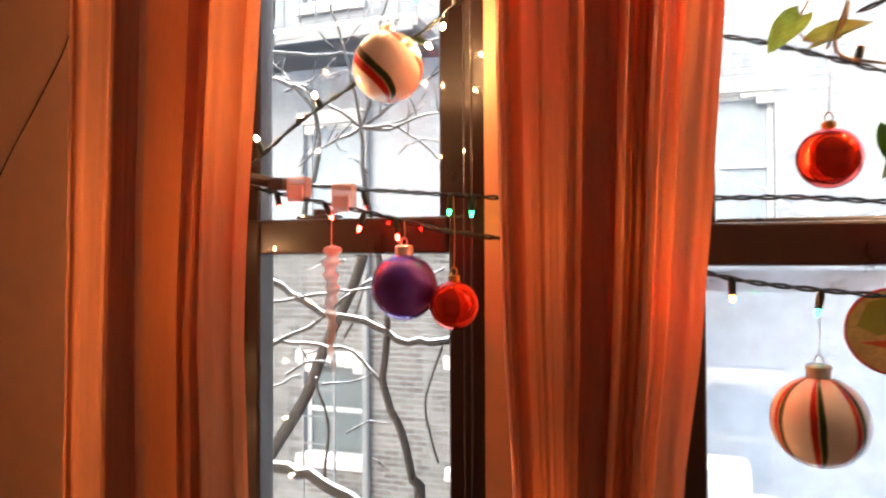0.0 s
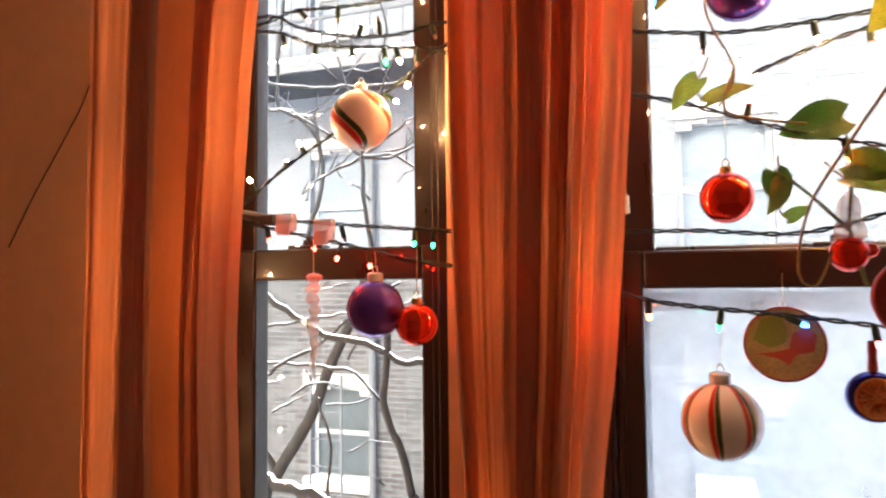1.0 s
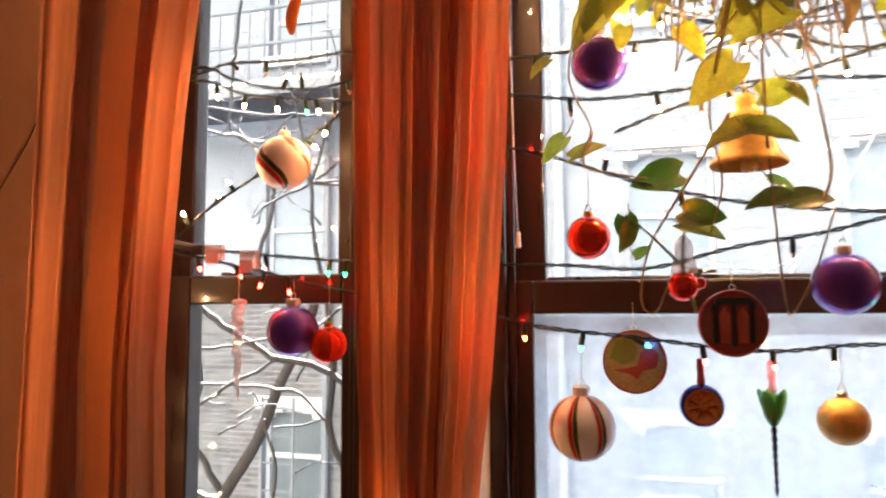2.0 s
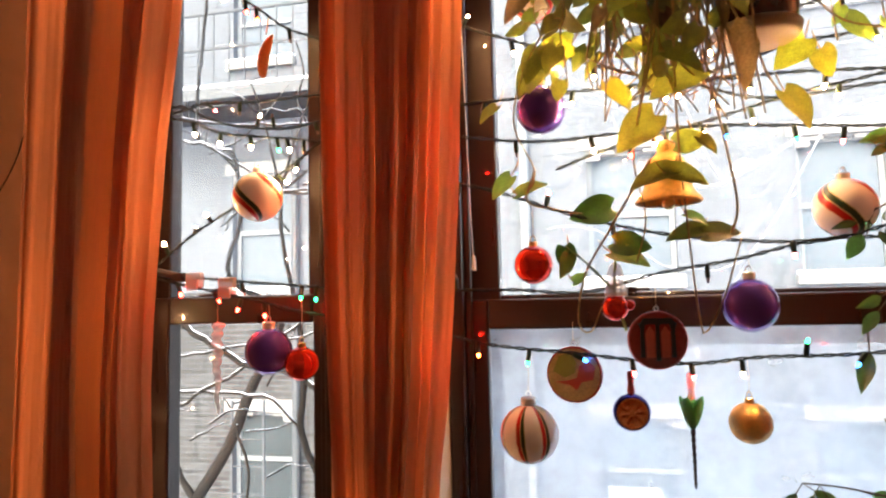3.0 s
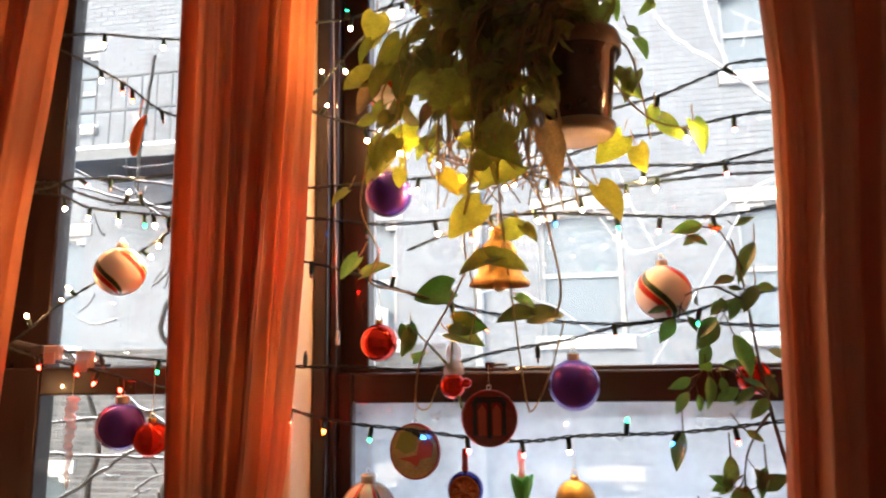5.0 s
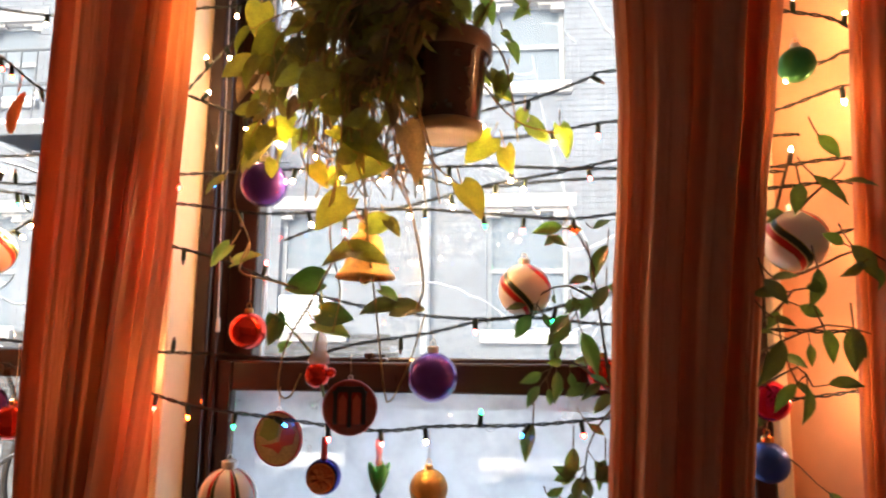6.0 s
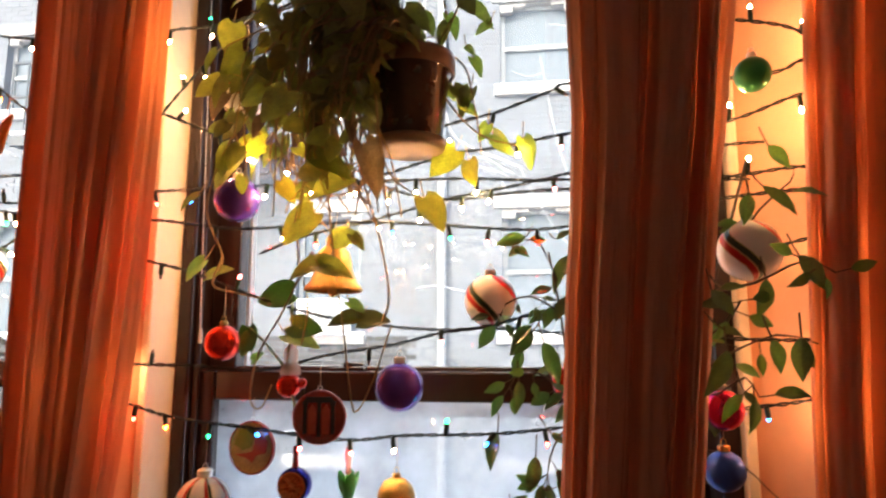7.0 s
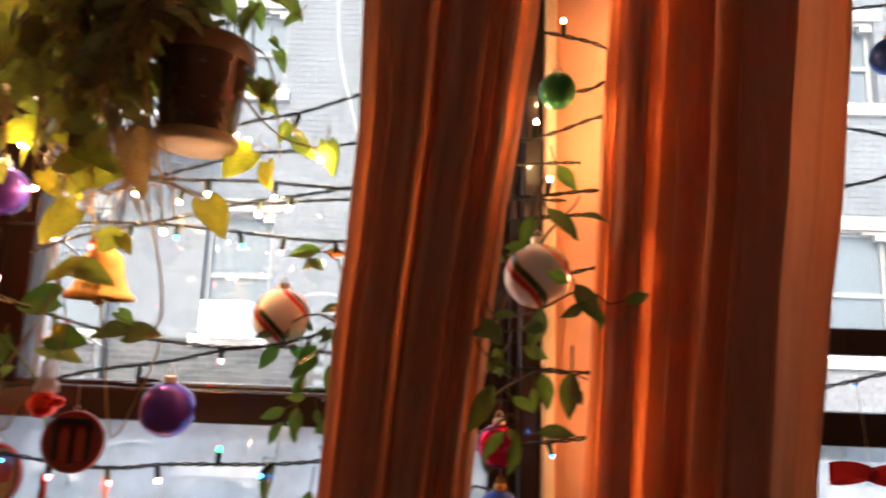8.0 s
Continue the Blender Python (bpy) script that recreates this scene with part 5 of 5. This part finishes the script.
FIG_SPRIGS = (
    ('d', (0.558, 0.710, 1.722), (0.512, 0.698, 1.713)),
    ('d', (0.601, 0.710, 1.719), (0.624, 0.698, 1.733)),
    ('d', (0.592, 0.710, 1.652), (0.559, 0.698, 1.643)),
    ('d', (0.514, 0.710, 1.600), (0.489, 0.698, 1.565)),
    ('d', (0.517, 0.720, 1.457), (0.497, 0.708, 1.405)),
    ('d', (0.535, 0.720, 1.368), (0.559, 0.708, 1.382)),
    ('d', (0.558, 0.720, 1.362), (0.592, 0.708, 1.373)),
    ('d', (0.588, 0.700, 1.461), (0.609, 0.688, 1.449)),
)
PIER_LEAVES = (
    ('d', (0.837, 0.575, 1.799), (0.859, 0.563, 1.767)),
    ('d', (0.826, 0.570, 1.751), (0.866, 0.558, 1.712)),
    ('d', (0.809, 0.565, 1.740), (0.796, 0.553, 1.701)),
    ('d', (0.853, 0.555, 1.669), (0.881, 0.543, 1.626)),
    ('d', (0.819, 0.560, 1.644), (0.808, 0.548, 1.595)),
    ('d', (0.850, 0.560, 1.581), (0.843, 0.548, 1.529)),
    ('d', (0.770, 0.545, 1.567), (0.746, 0.533, 1.512)),
    ('d', (0.788, 0.560, 1.525), (0.802, 0.548, 1.506)),
    ('d', (0.821, 0.560, 1.579), (0.828, 0.548, 1.539)),
    ('d', (0.759, 0.550, 1.632), (0.783, 0.538, 1.601)),
    ('d', (0.771, 0.560, 1.636), (0.798, 0.548, 1.638)),
    ('d', (0.769, 0.560, 1.592), (0.792, 0.548, 1.585)),
)
for kind, base, tip in FIG_LEAVES + FIG_SPRIGS + PIER_LEAVES:
    own_leaf(fig, TWIG, kind, base, tip)


# ---- outside ----
GROUND = -6.5
bm = bmesh.new()
bmesh.ops.create_grid(bm, x_segments=40, y_segments=40, size=900)
for v in bm.verts:
    v.co.z = GROUND + 0.03 * math.sin(v.co.x * 0.7) * math.cos(v.co.y * 0.9)
tagged(part("ground", bm, SNOW, smooth=True), "snow-covered ground of the back yards", "ground", kind="structure")

# the own building's face round the windows
own = bmesh.new()
box(own, -1.7, 2.7, 1.081, 1.12, GROUND, -0.15)
tagged(part("wall_outer", own, STONE), "plain lower wall of the building below the windows", "wall", kind="structure")

FY = 8.0
WINS = [(-4.15, 0.88), (-2.05, 0.86), (0.72, 1.02), (3.05, 0.95), (-6.6, 0.9), (5.6, 0.95)]
ROWS_Z = [(-1.15, 0.12), (1.75, 3.35), (4.95, 6.15), (-4.1, -2.9), (7.9, 9.1)]
house = thing("brick_building", (0, FY, GROUND), "weathered pale brick building across the yard dusted with snow", "building")
backing = bmesh.new()
xs = sorted(WINS)
cols = [-16.0]
for x, w in xs:
    cols += [x - w / 2, x + w / 2]
cols.append(8.5)
for a, b in zip(cols[0::2], cols[1::2]):
    box(backing, a, b, FY, FY + 0.4, GROUND, 10.5)
for x, w in xs:
    lo = GROUND
    for z0, z1 in sorted(ROWS_Z):
        box(backing, x - w / 2, x + w / 2, FY, FY + 0.4, lo, z0)
        lo = z1
    box(backing, x - w / 2, x + w / 2, FY, FY + 0.4, lo, 10.5)
part("wall", backing, MORTAR, house)
part("roof", box(bmesh.new(), -16.1, 8.6, FY - 0.15, FY + 6, 10.5, 10.75, 0.03), SNOW, house, "snow-covered flat roof")
for i, (x, w) in enumerate(WINS):
    for j, (z0, z1) in enumerate(ROWS_Z):
        wnd = part("window", ring(bmesh.new(), x - w / 2, x + w / 2, z0, z1, 0.06, 0.06, 0.06, 0.06, FY + 0.12, FY + 0.20, 0), SASH_PAINT, house)
        part("pane", box(bmesh.new(), x - w / 2 + 0.06, x + w / 2 - 0.06, FY + 0.16, FY + 0.17, z0 + 0.06, z1 - 0.06), FARGLASS if i in (0, 1, 4) and j in (0, 3) else PANE_GREY, wnd)
        part("crossbar", box(bmesh.new(), x - w / 2 + 0.06, x + w / 2 - 0.06, FY + 0.115, FY + 0.155, (z0 + z1) / 2 - 0.03, (z0 + z1) / 2 + 0.03), SASH_PAINT, wnd)
        part("sill", box(bmesh.new(), x - w / 2 - 0.08, x + w / 2 + 0.08, FY - 0.08, FY + 0.13, z0 - 0.11, z0, 0.01), STONE, wnd)
        part("snow", box(bmesh.new(), x - w / 2 - 0.07, x + w / 2 + 0.07, FY - 0.075, FY + 0.12, z0, z0 + 0.045, 0.015), SNOW, wnd, "ridge of snow")
        head = bmesh.new()
        box(head, x - w / 2 - 0.10, x + w / 2 + 0.10, FY - 0.035, FY + 0.12, z1, z1 + 0.17, 0.01)
        for k in range(6):
            u0, u1 = k / 6 - 0.5, (k + 1) / 6 - 0.5
            box(head, x + w * u0, x + w * u1, FY + 0.02, FY + 0.115, z1 - 0.16 * (u0 + u1) ** 2 - 0.01, z1 - 0.001)
        part("lintel", head, STONE, wnd)
# the brickwork: courses of single bricks, proud of the mortar
verts, faces = [], []
dark_faces = []
rb = random.Random(7)
near = []
course = 0
z = -3.2
while z < 7.2:
    x = -13.2 + (0.11 if course % 2 else 0)
    while x < 6.6:
        x0, x1 = x + 0.006, x + 0.214
        for wx, ww in WINS:
            if any(z + 0.063 > z0 and z < z1 for z0, z1 in ROWS_Z) and x1 > wx - ww / 2 and x0 < wx + ww / 2:
                x0, x1 = (x0, wx - ww / 2) if x0 < wx - ww / 2 else (wx + ww / 2, x1)
        if x1 - x0 > 0.02:
            d = 0.004 + rb.uniform(0, 0.004)
            if -3.7 < x < -2.3 and -0.9 < z < 1.25 and len(near) < 290 and x1 - x0 > 0.2:
                near.append((x0, z, d))
            else:
                k = len(verts)
                y0 = FY - d
                verts += [(x0, y0, z), (x1, y0, z), (x1, y0, z + 0.063), (x0, y0, z + 0.063), (x0, FY, z), (x1, FY, z), (x1, FY, z + 0.063), (x0, FY, z + 0.063)]
                # lower-left bricks take the dimmed copy; its darkness is put into the colour
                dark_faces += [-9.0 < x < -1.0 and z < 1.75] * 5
                faces += [(k, k + 1, k + 2, k + 3), (k + 4, k + 5, k + 1, k), (k + 3, k + 2, k + 6, k + 7), (k + 4, k, k + 3, k + 7), (k + 1, k + 5, k + 6, k + 2)]
        x += 0.22
    z += 0.075
    course += 1


def varied(mat, node_name, socket, spread):
    """The same brick, lighter or darker from piece to piece."""
    m = mat.copy()
    t = m.node_tree
    src = t.nodes.new(node_name)
    hs = next(n for n in t.nodes if n.bl_idname == "ShaderNodeHueSaturation")
    mr = t.nodes.new("ShaderNodeMapRange")
    mr.inputs[3].default_value, mr.inputs[4].default_value = 1 - spread, 1 + spread
    mu = t.nodes.new("ShaderNodeMath")
    mu.operation = "MULTIPLY"
    old = hs.inputs["Value"].links[0].from_socket
    t.links.new(src.outputs[socket], mr.inputs[0])
    t.links.new(mr.outputs[0], mu.inputs[0])
    t.links.new(old, mu.inputs[1])
    t.links.new(mu.outputs[0], hs.inputs["Value"])
    return m


me = bpy.data.meshes.new("brickwork")
me.from_pydata(verts, [], faces)
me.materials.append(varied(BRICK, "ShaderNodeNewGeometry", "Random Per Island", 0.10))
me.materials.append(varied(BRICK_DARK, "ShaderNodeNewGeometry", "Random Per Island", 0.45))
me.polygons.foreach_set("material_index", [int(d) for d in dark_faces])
tagged(part_of("brickwork", me, None, house), kind="stuff")
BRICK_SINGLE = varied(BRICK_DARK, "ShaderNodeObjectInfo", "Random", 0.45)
bm = box(bmesh.new(), 0, 0.208, -0.02, 0.0, 0, 0.063)
brick_mesh = bpy.data.meshes.new("brick")
bm.to_mesh(brick_mesh)
bm.free()
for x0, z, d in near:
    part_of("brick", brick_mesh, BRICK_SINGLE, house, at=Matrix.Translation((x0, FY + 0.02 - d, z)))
for x, z in ((-2.05, 1.75), (0.62, -1.15)):
    ac = thing("air_conditioner", (x, FY, z), "white window air conditioner with a slatted front", "air conditioner", "air conditioners")
    part("body", box(bmesh.new(), x - 0.30, x + 0.30, FY - 0.32, FY + 0.1, z + 0.05, z + 0.45, 0.02), ACWHITE, ac)
    for k in range(7):
        part("slat", box(bmesh.new(), x - 0.25, x + 0.25, FY - 0.335, FY - 0.32, z + 0.10 + k * 0.045, z + 0.125 + k * 0.045, 0.003), SASH_PAINT, ac)
# fire escape: landing with railing, and a ladder beside the left windows
fe = thing("fire_escape", (-3.6, FY - 0.6, 3.9), "dark iron fire escape landing with railing and ladder", "fire escape")
PZ = 4.2
part("platform", ring(bmesh.new(), -5.9, -2.5, PZ - 0.10, PZ, 0.06, 0.06, 0.0, 0.0, FY - 1.15, FY, 0), IRON, fe)
part("edge_beam", box(bmesh.new(), -5.84, -2.56, FY - 1.15, FY - 1.10, PZ - 0.14, PZ, 0.01), IRON, fe)
for k in range(9):
    yy = FY - 1.06 + k * 0.118
    part("slat", box(bmesh.new(), -5.84, -2.56, yy, yy + 0.035, PZ - 0.03, PZ), IRON, fe)
part("snow", box(bmesh.new(), -5.84, -2.56, FY - 1.148, FY - 1.09, PZ, PZ + 0.05, 0.02), SNOW, fe, "ridge of snow")
for zr in (PZ + 0.5, PZ + 0.95):
    part("rail", tube(bmesh.new(), [(-5.88, FY - 1.13, zr), (-2.52, FY - 1.13, zr)], 0.022, 6), IRON, fe)
for k in range(17):
    xx = -5.88 + k * 0.21
    part("baluster", tube(bmesh.new(), [(xx, FY - 1.13, PZ - 0.02), (xx, FY - 1.13, PZ + 0.95)], 0.012, 5), IRON, fe)
for xx in (-4.30, -3.86):
    part("ladder_rail", tube(bmesh.new(), [(xx, FY - 0.5, -3.0), (xx, FY - 0.5, 0.35)], 0.022, 6), IRON, fe)
for k in range(10):
    zz = -2.85 + k * 0.34
    part("rung", tube(bmesh.new(), [(-4.30, FY - 0.5, zz), (-3.86, FY - 0.5, zz)], 0.012, 5), IRON, fe)
part("strut", tube(bmesh.new(), [(-4.30, FY - 0.5, 0.3), (-4.30, FY, 0.3)], 0.015, 5), IRON, fe)
part("drainpipe", tube(bmesh.new(), [(-3.62, FY - 0.09, GROUND), (-3.62, FY - 0.09, 4.05)], 0.05, 8), IRON, house, "dark drainpipe")
part("drainpipe", tube(bmesh.new(), [(-0.55, FY - 0.09, GROUND), (-0.55, FY - 0.09, 10.4)], 0.06, 8), SASH_PAINT, house, "grey drainpipe")


# ---- bare trees with snow on their limbs ----
def limb(tree, pts, r0, r1, snow=True, wiggle=0.02, bark=BARK):
    r0, r1 = r0 * 0.78, r1 * 0.78
    line = glide(pts, 0.05)
    line = [p + Vector((0, rt.uniform(-1, 1), rt.uniform(-1, 1))) * wiggle * min(1, 0.3 + r0 * 20) * 0.8 for p in line]
    part("limb", tube(bmesh.new(), line, r0, 7, r1), bark, tree, smooth=True)
    if snow:
        top = [p + Vector((0, 0, (r0 + (r1 - r0) * i / (len(line) - 1)) * 0.75)) for i, p in enumerate(line)]
        part("snow", tube(bmesh.new(), top, r0 * 0.42, 6, r1 * 0.55), SNOW, tree, "ridge of snow", smooth=True)
    return line


rt = random.Random(23)
tree = thing("bare_tree", (-1.62, 3.3, GROUND), "bare tree with snow lying on its twisted limbs", "tree", "bare trees")
part("trunk", tube(bmesh.new(), glide([(-1.62, 3.3, GROUND), (-1.55, 3.2, -3), (-1.30, 3.0, -0.8), (-1.03, 2.85, 0.35), (-1.05, 2.8, 0.534)], 0.15), 0.15, 9, 0.022), BARK, tree, smooth=True)
limb(tree, [(-1.05, 2.8, 0.52), (-1.095, 2.8, 0.732), (-1.185, 2.8, 0.927), (-1.175, 2.8, 1.1), (-1.165, 2.8, 1.28)], 0.024, 0.020, False)
limb(tree, [(-2.3, 2.85, 1.75), (-1.765, 2.8, 1.408), (-1.492, 2.8, 1.251), (-1.233, 2.8, 1.20), (-1.067, 2.8, 1.133), (-0.881, 2.8, 1.151), (-0.4, 2.8, 1.20)], 0.022, 0.018)
limb(tree, [(-2.2, 2.9, 0.84), (-1.762, 2.8, 1.085), (-1.521, 2.8, 1.211), (-1.318, 2.8, 1.358), (-1.1, 2.8, 1.50)], 0.013, 0.008)
limb(tree, [(-2.3, 2.8, 1.13), (-1.762, 2.8, 1.112), (-1.461, 2.8, 1.10), (-1.331, 2.8, 1.074), (-1.185, 2.8, 0.94)], 0.009, 0.010)
limb(tree, [(-2.4, 2.8, 0.68), (-1.756, 2.8, 0.527), (-1.516, 2.8, 0.491), (-1.30, 2.82, 0.38), (-1.03, 2.85, 0.34)], 0.032, 0.036)
limb(tree, [(-2.3, 2.9, 1.26), (-1.764, 2.8, 1.30), (-1.463, 2.8, 1.344), (-1.233, 2.8, 1.372), (-0.9, 2.8, 1.45)], 0.010, 0.006)
limb(tree, [(-1.52, 2.8, 0.95), (-1.504, 2.8, 0.859), (-1.459, 2.8, 0.732), (-1.481, 2.8, 0.499)], 0.008, 0.010)
limb(tree, [(-0.93, 2.8, 0.62), (-0.99, 2.8, 0.85), (-0.95, 2.8, 1.0), (-0.90, 2.8, 1.14)], 0.007, 0.006)
limb(tree, [(-1.165, 2.8, 1.28), (-1.25, 2.85, 1.6), (-1.28, 2.8, 1.85), (-1.292, 2.8, 2.09)], 0.018, 0.012, False)
for end in ((-1.534, 2.8, 1.997), (-1.019, 2.8, 2.118), (-1.02, 2.8, 2.024), (-1.41, 2.8, 2.567), (-1.15, 2.8, 2.5), (-1.6, 2.8, 2.3), (-0.95, 2.9, 2.35)):
    s0 = Vector((-1.292, 2.8, 2.09))
    e0 = Vector(end)
    mid = (s0 + e0) / 2 + Vector((0, 0, rt.uniform(-0.03, 0.08)))
    far = e0 + (e0 - mid) * 0.7 + Vector((0, 0, rt.uniform(-0.05, 0.05)))
    line = limb(tree, [s0, mid, e0, far], 0.011, 0.005)
    for _ in range(4):
        p = line[rt.randint(2, len(line) - 1)]
        d = Vector((rt.uniform(-1, 1), rt.uniform(-0.5, 0.5), rt.uniform(-0.3, 1)))
        limb(tree, [p, p + d * 0.09 + Vector((0, 0, 0.01)), p + d * 0.2], 0.005, 0.003)
limb(tree, [(-1.9, 2.8, 2.52), (-1.789, 2.8, 2.498), (-1.55, 2.8, 2.46), (-1.35, 2.8, 2.444), (-1.144, 2.8, 2.427), (-0.9, 2.8, 2.47)], 0.010, 0.006)
limb(tree, [(-1.144, 2.8, 2.427), (-1.201, 2.8, 2.569), (-1.157, 2.8, 2.672), (-1.2, 2.8, 2.85)], 0.008, 0.005)
for _ in range(26):
    p = Vector((rt.uniform(-2.1, -0.75), rt.uniform(2.6, 3.3), rt.uniform(0.6, 3.4)))
    d = Vector((rt.uniform(-1, 1), rt.uniform(-0.3, 0.3), rt.uniform(-0.4, 0.7))) * rt.uniform(0.15, 0.38)
    limb(tree, [p, p + d * 0.5 + Vector((0, 0, rt.uniform(-0.03, 0.04))), p + d], 0.006, 0.003)
back_tree = thing("bare_tree", (-3.1, 4.0, GROUND), "dark leaning bare tree further off", "tree", "bare trees")
part("trunk", tube(bmesh.new(), glide([(-3.1, 4.0, GROUND), (-2.9, 3.9, -2), (-2.45, 3.7, 0.0), (-2.268, 3.6, 0.317), (-2.037, 3.6, 0.671), (-1.906, 3.6, 0.98), (-1.721, 3.6, 1.337), (-1.60, 3.5, 1.55)], 0.1), 0.09, 8, 0.028), BARK, back_tree, smooth=True)
limb(back_tree, [(-1.62, 3.5, 1.52), (-1.80, 3.2, 1.70), (-1.726, 3.2, 2.036), (-1.75, 3.2, 2.30), (-1.80, 3.2, 2.42), (-2.0, 3.2, 2.50), (-2.01, 3.2, 2.75), (-1.998, 3.2, 2.93), (-1.95, 3.2, 3.4)], 0.019, 0.012)
limb(back_tree, [(-1.75, 3.2, 2.30), (-1.9, 3.2, 2.45), (-2.15, 3.2, 2.52), (-2.4, 3.2, 2.6)], 0.014, 0.008)
limb(back_tree, [(-2.268, 3.6, 0.317), (-2.5, 3.6, 0.7), (-2.45, 3.6, 1.1), (-2.6, 3.6, 1.5)], 0.03, 0.015)
for _ in range(14):
    p = Vector((rt.uniform(-2.6, -1.5), rt.uniform(3.2, 3.8), rt.uniform(0.4, 3.2)))
    d = Vector((rt.uniform(-1, 1), rt.uniform(-0.3, 0.3), rt.uniform(-0.2, 0.9))) * rt.uniform(0.2, 0.5)
    limb(back_tree, [p, p + d * 0.5 + Vector((0, 0, rt.uniform(-0.05, 0.05))), p + d], 0.010, 0.004)
right_tree = thing("bare_tree", (3.4, 4.6, GROUND), "slender pale bare tree reaching in front of the brick building", "tree", "bare trees")
part("trunk", tube(bmesh.new(), glide([(3.4, 4.6, GROUND), (3.35, 4.5, -3), (3.2, 4.4, 0.2), (2.9, 4.3, 2.2)], 0.2), 0.10, 8, 0.05), BARK_PALE, right_tree, smooth=True)
for pts, r0, r1 in (([(2.9, 4.3, 2.2), (2.2, 4.1, 2.75), (1.55, 4.0, 3.3), (1.245, 4.0, 3.55), (1.08, 4.0, 3.8), (0.9, 4.0, 4.3)], 0.026, 0.010),
                    ([(1.55, 4.0, 3.3), (1.45, 4.0, 3.6), (1.418, 4.0, 3.875), (1.5, 4.0, 4.4)], 0.014, 0.008),
                    ([(2.2, 4.1, 2.75), (1.6, 4.0, 2.55), (1.0, 4.0, 2.2), (0.75, 4.0, 2.3), (0.5, 4.0, 2.75)], 0.014, 0.005),
                    ([(1.0, 4.0, 2.2), (0.875, 4.0, 2.49), (0.752, 4.0, 2.914), (0.65, 4.0, 3.5)], 0.009, 0.005),
                    ([(0.5, 4.0, 2.75), (0.1, 4.0, 2.95), (0.008, 4.0, 3.17), (-0.10, 4.0, 3.57), (-0.134, 4.0, 3.98), (-0.10, 4.0, 4.5)], 0.010, 0.012),
                    ([(1.6, 4.0, 2.55), (1.0, 3.4, 1.75), (0.589, 3.0, 1.66), (0.395, 3.0, 1.77), (0.144, 3.0, 1.88), (0.0, 3.0, 1.86)], 0.008, 0.004),
                    ([(1.0, 3.4, 1.75), (0.7, 3.2, 1.3), (0.4, 3.1, 0.95), (0.1, 3.0, 0.9)], 0.008, 0.004)):
    limb(right_tree, pts, r0, r1, True, 0.02, BARK_PALE)
for _ in range(12):
    p = Vector((rt.uniform(0.3, 2.0), rt.uniform(3.8, 4.2), rt.uniform(2.2, 3.8)))
    d = Vector((rt.uniform(-1, 0.3), rt.uniform(-0.3, 0.3), rt.uniform(-0.3, 0.8))) * rt.uniform(0.2, 0.5)
    limb(right_tree, [p, p + d * 0.5 + Vector((0, 0, rt.uniform(-0.05, 0.06))), p + d], 0.005, 0.003, True, 0.02, BARK_PALE)
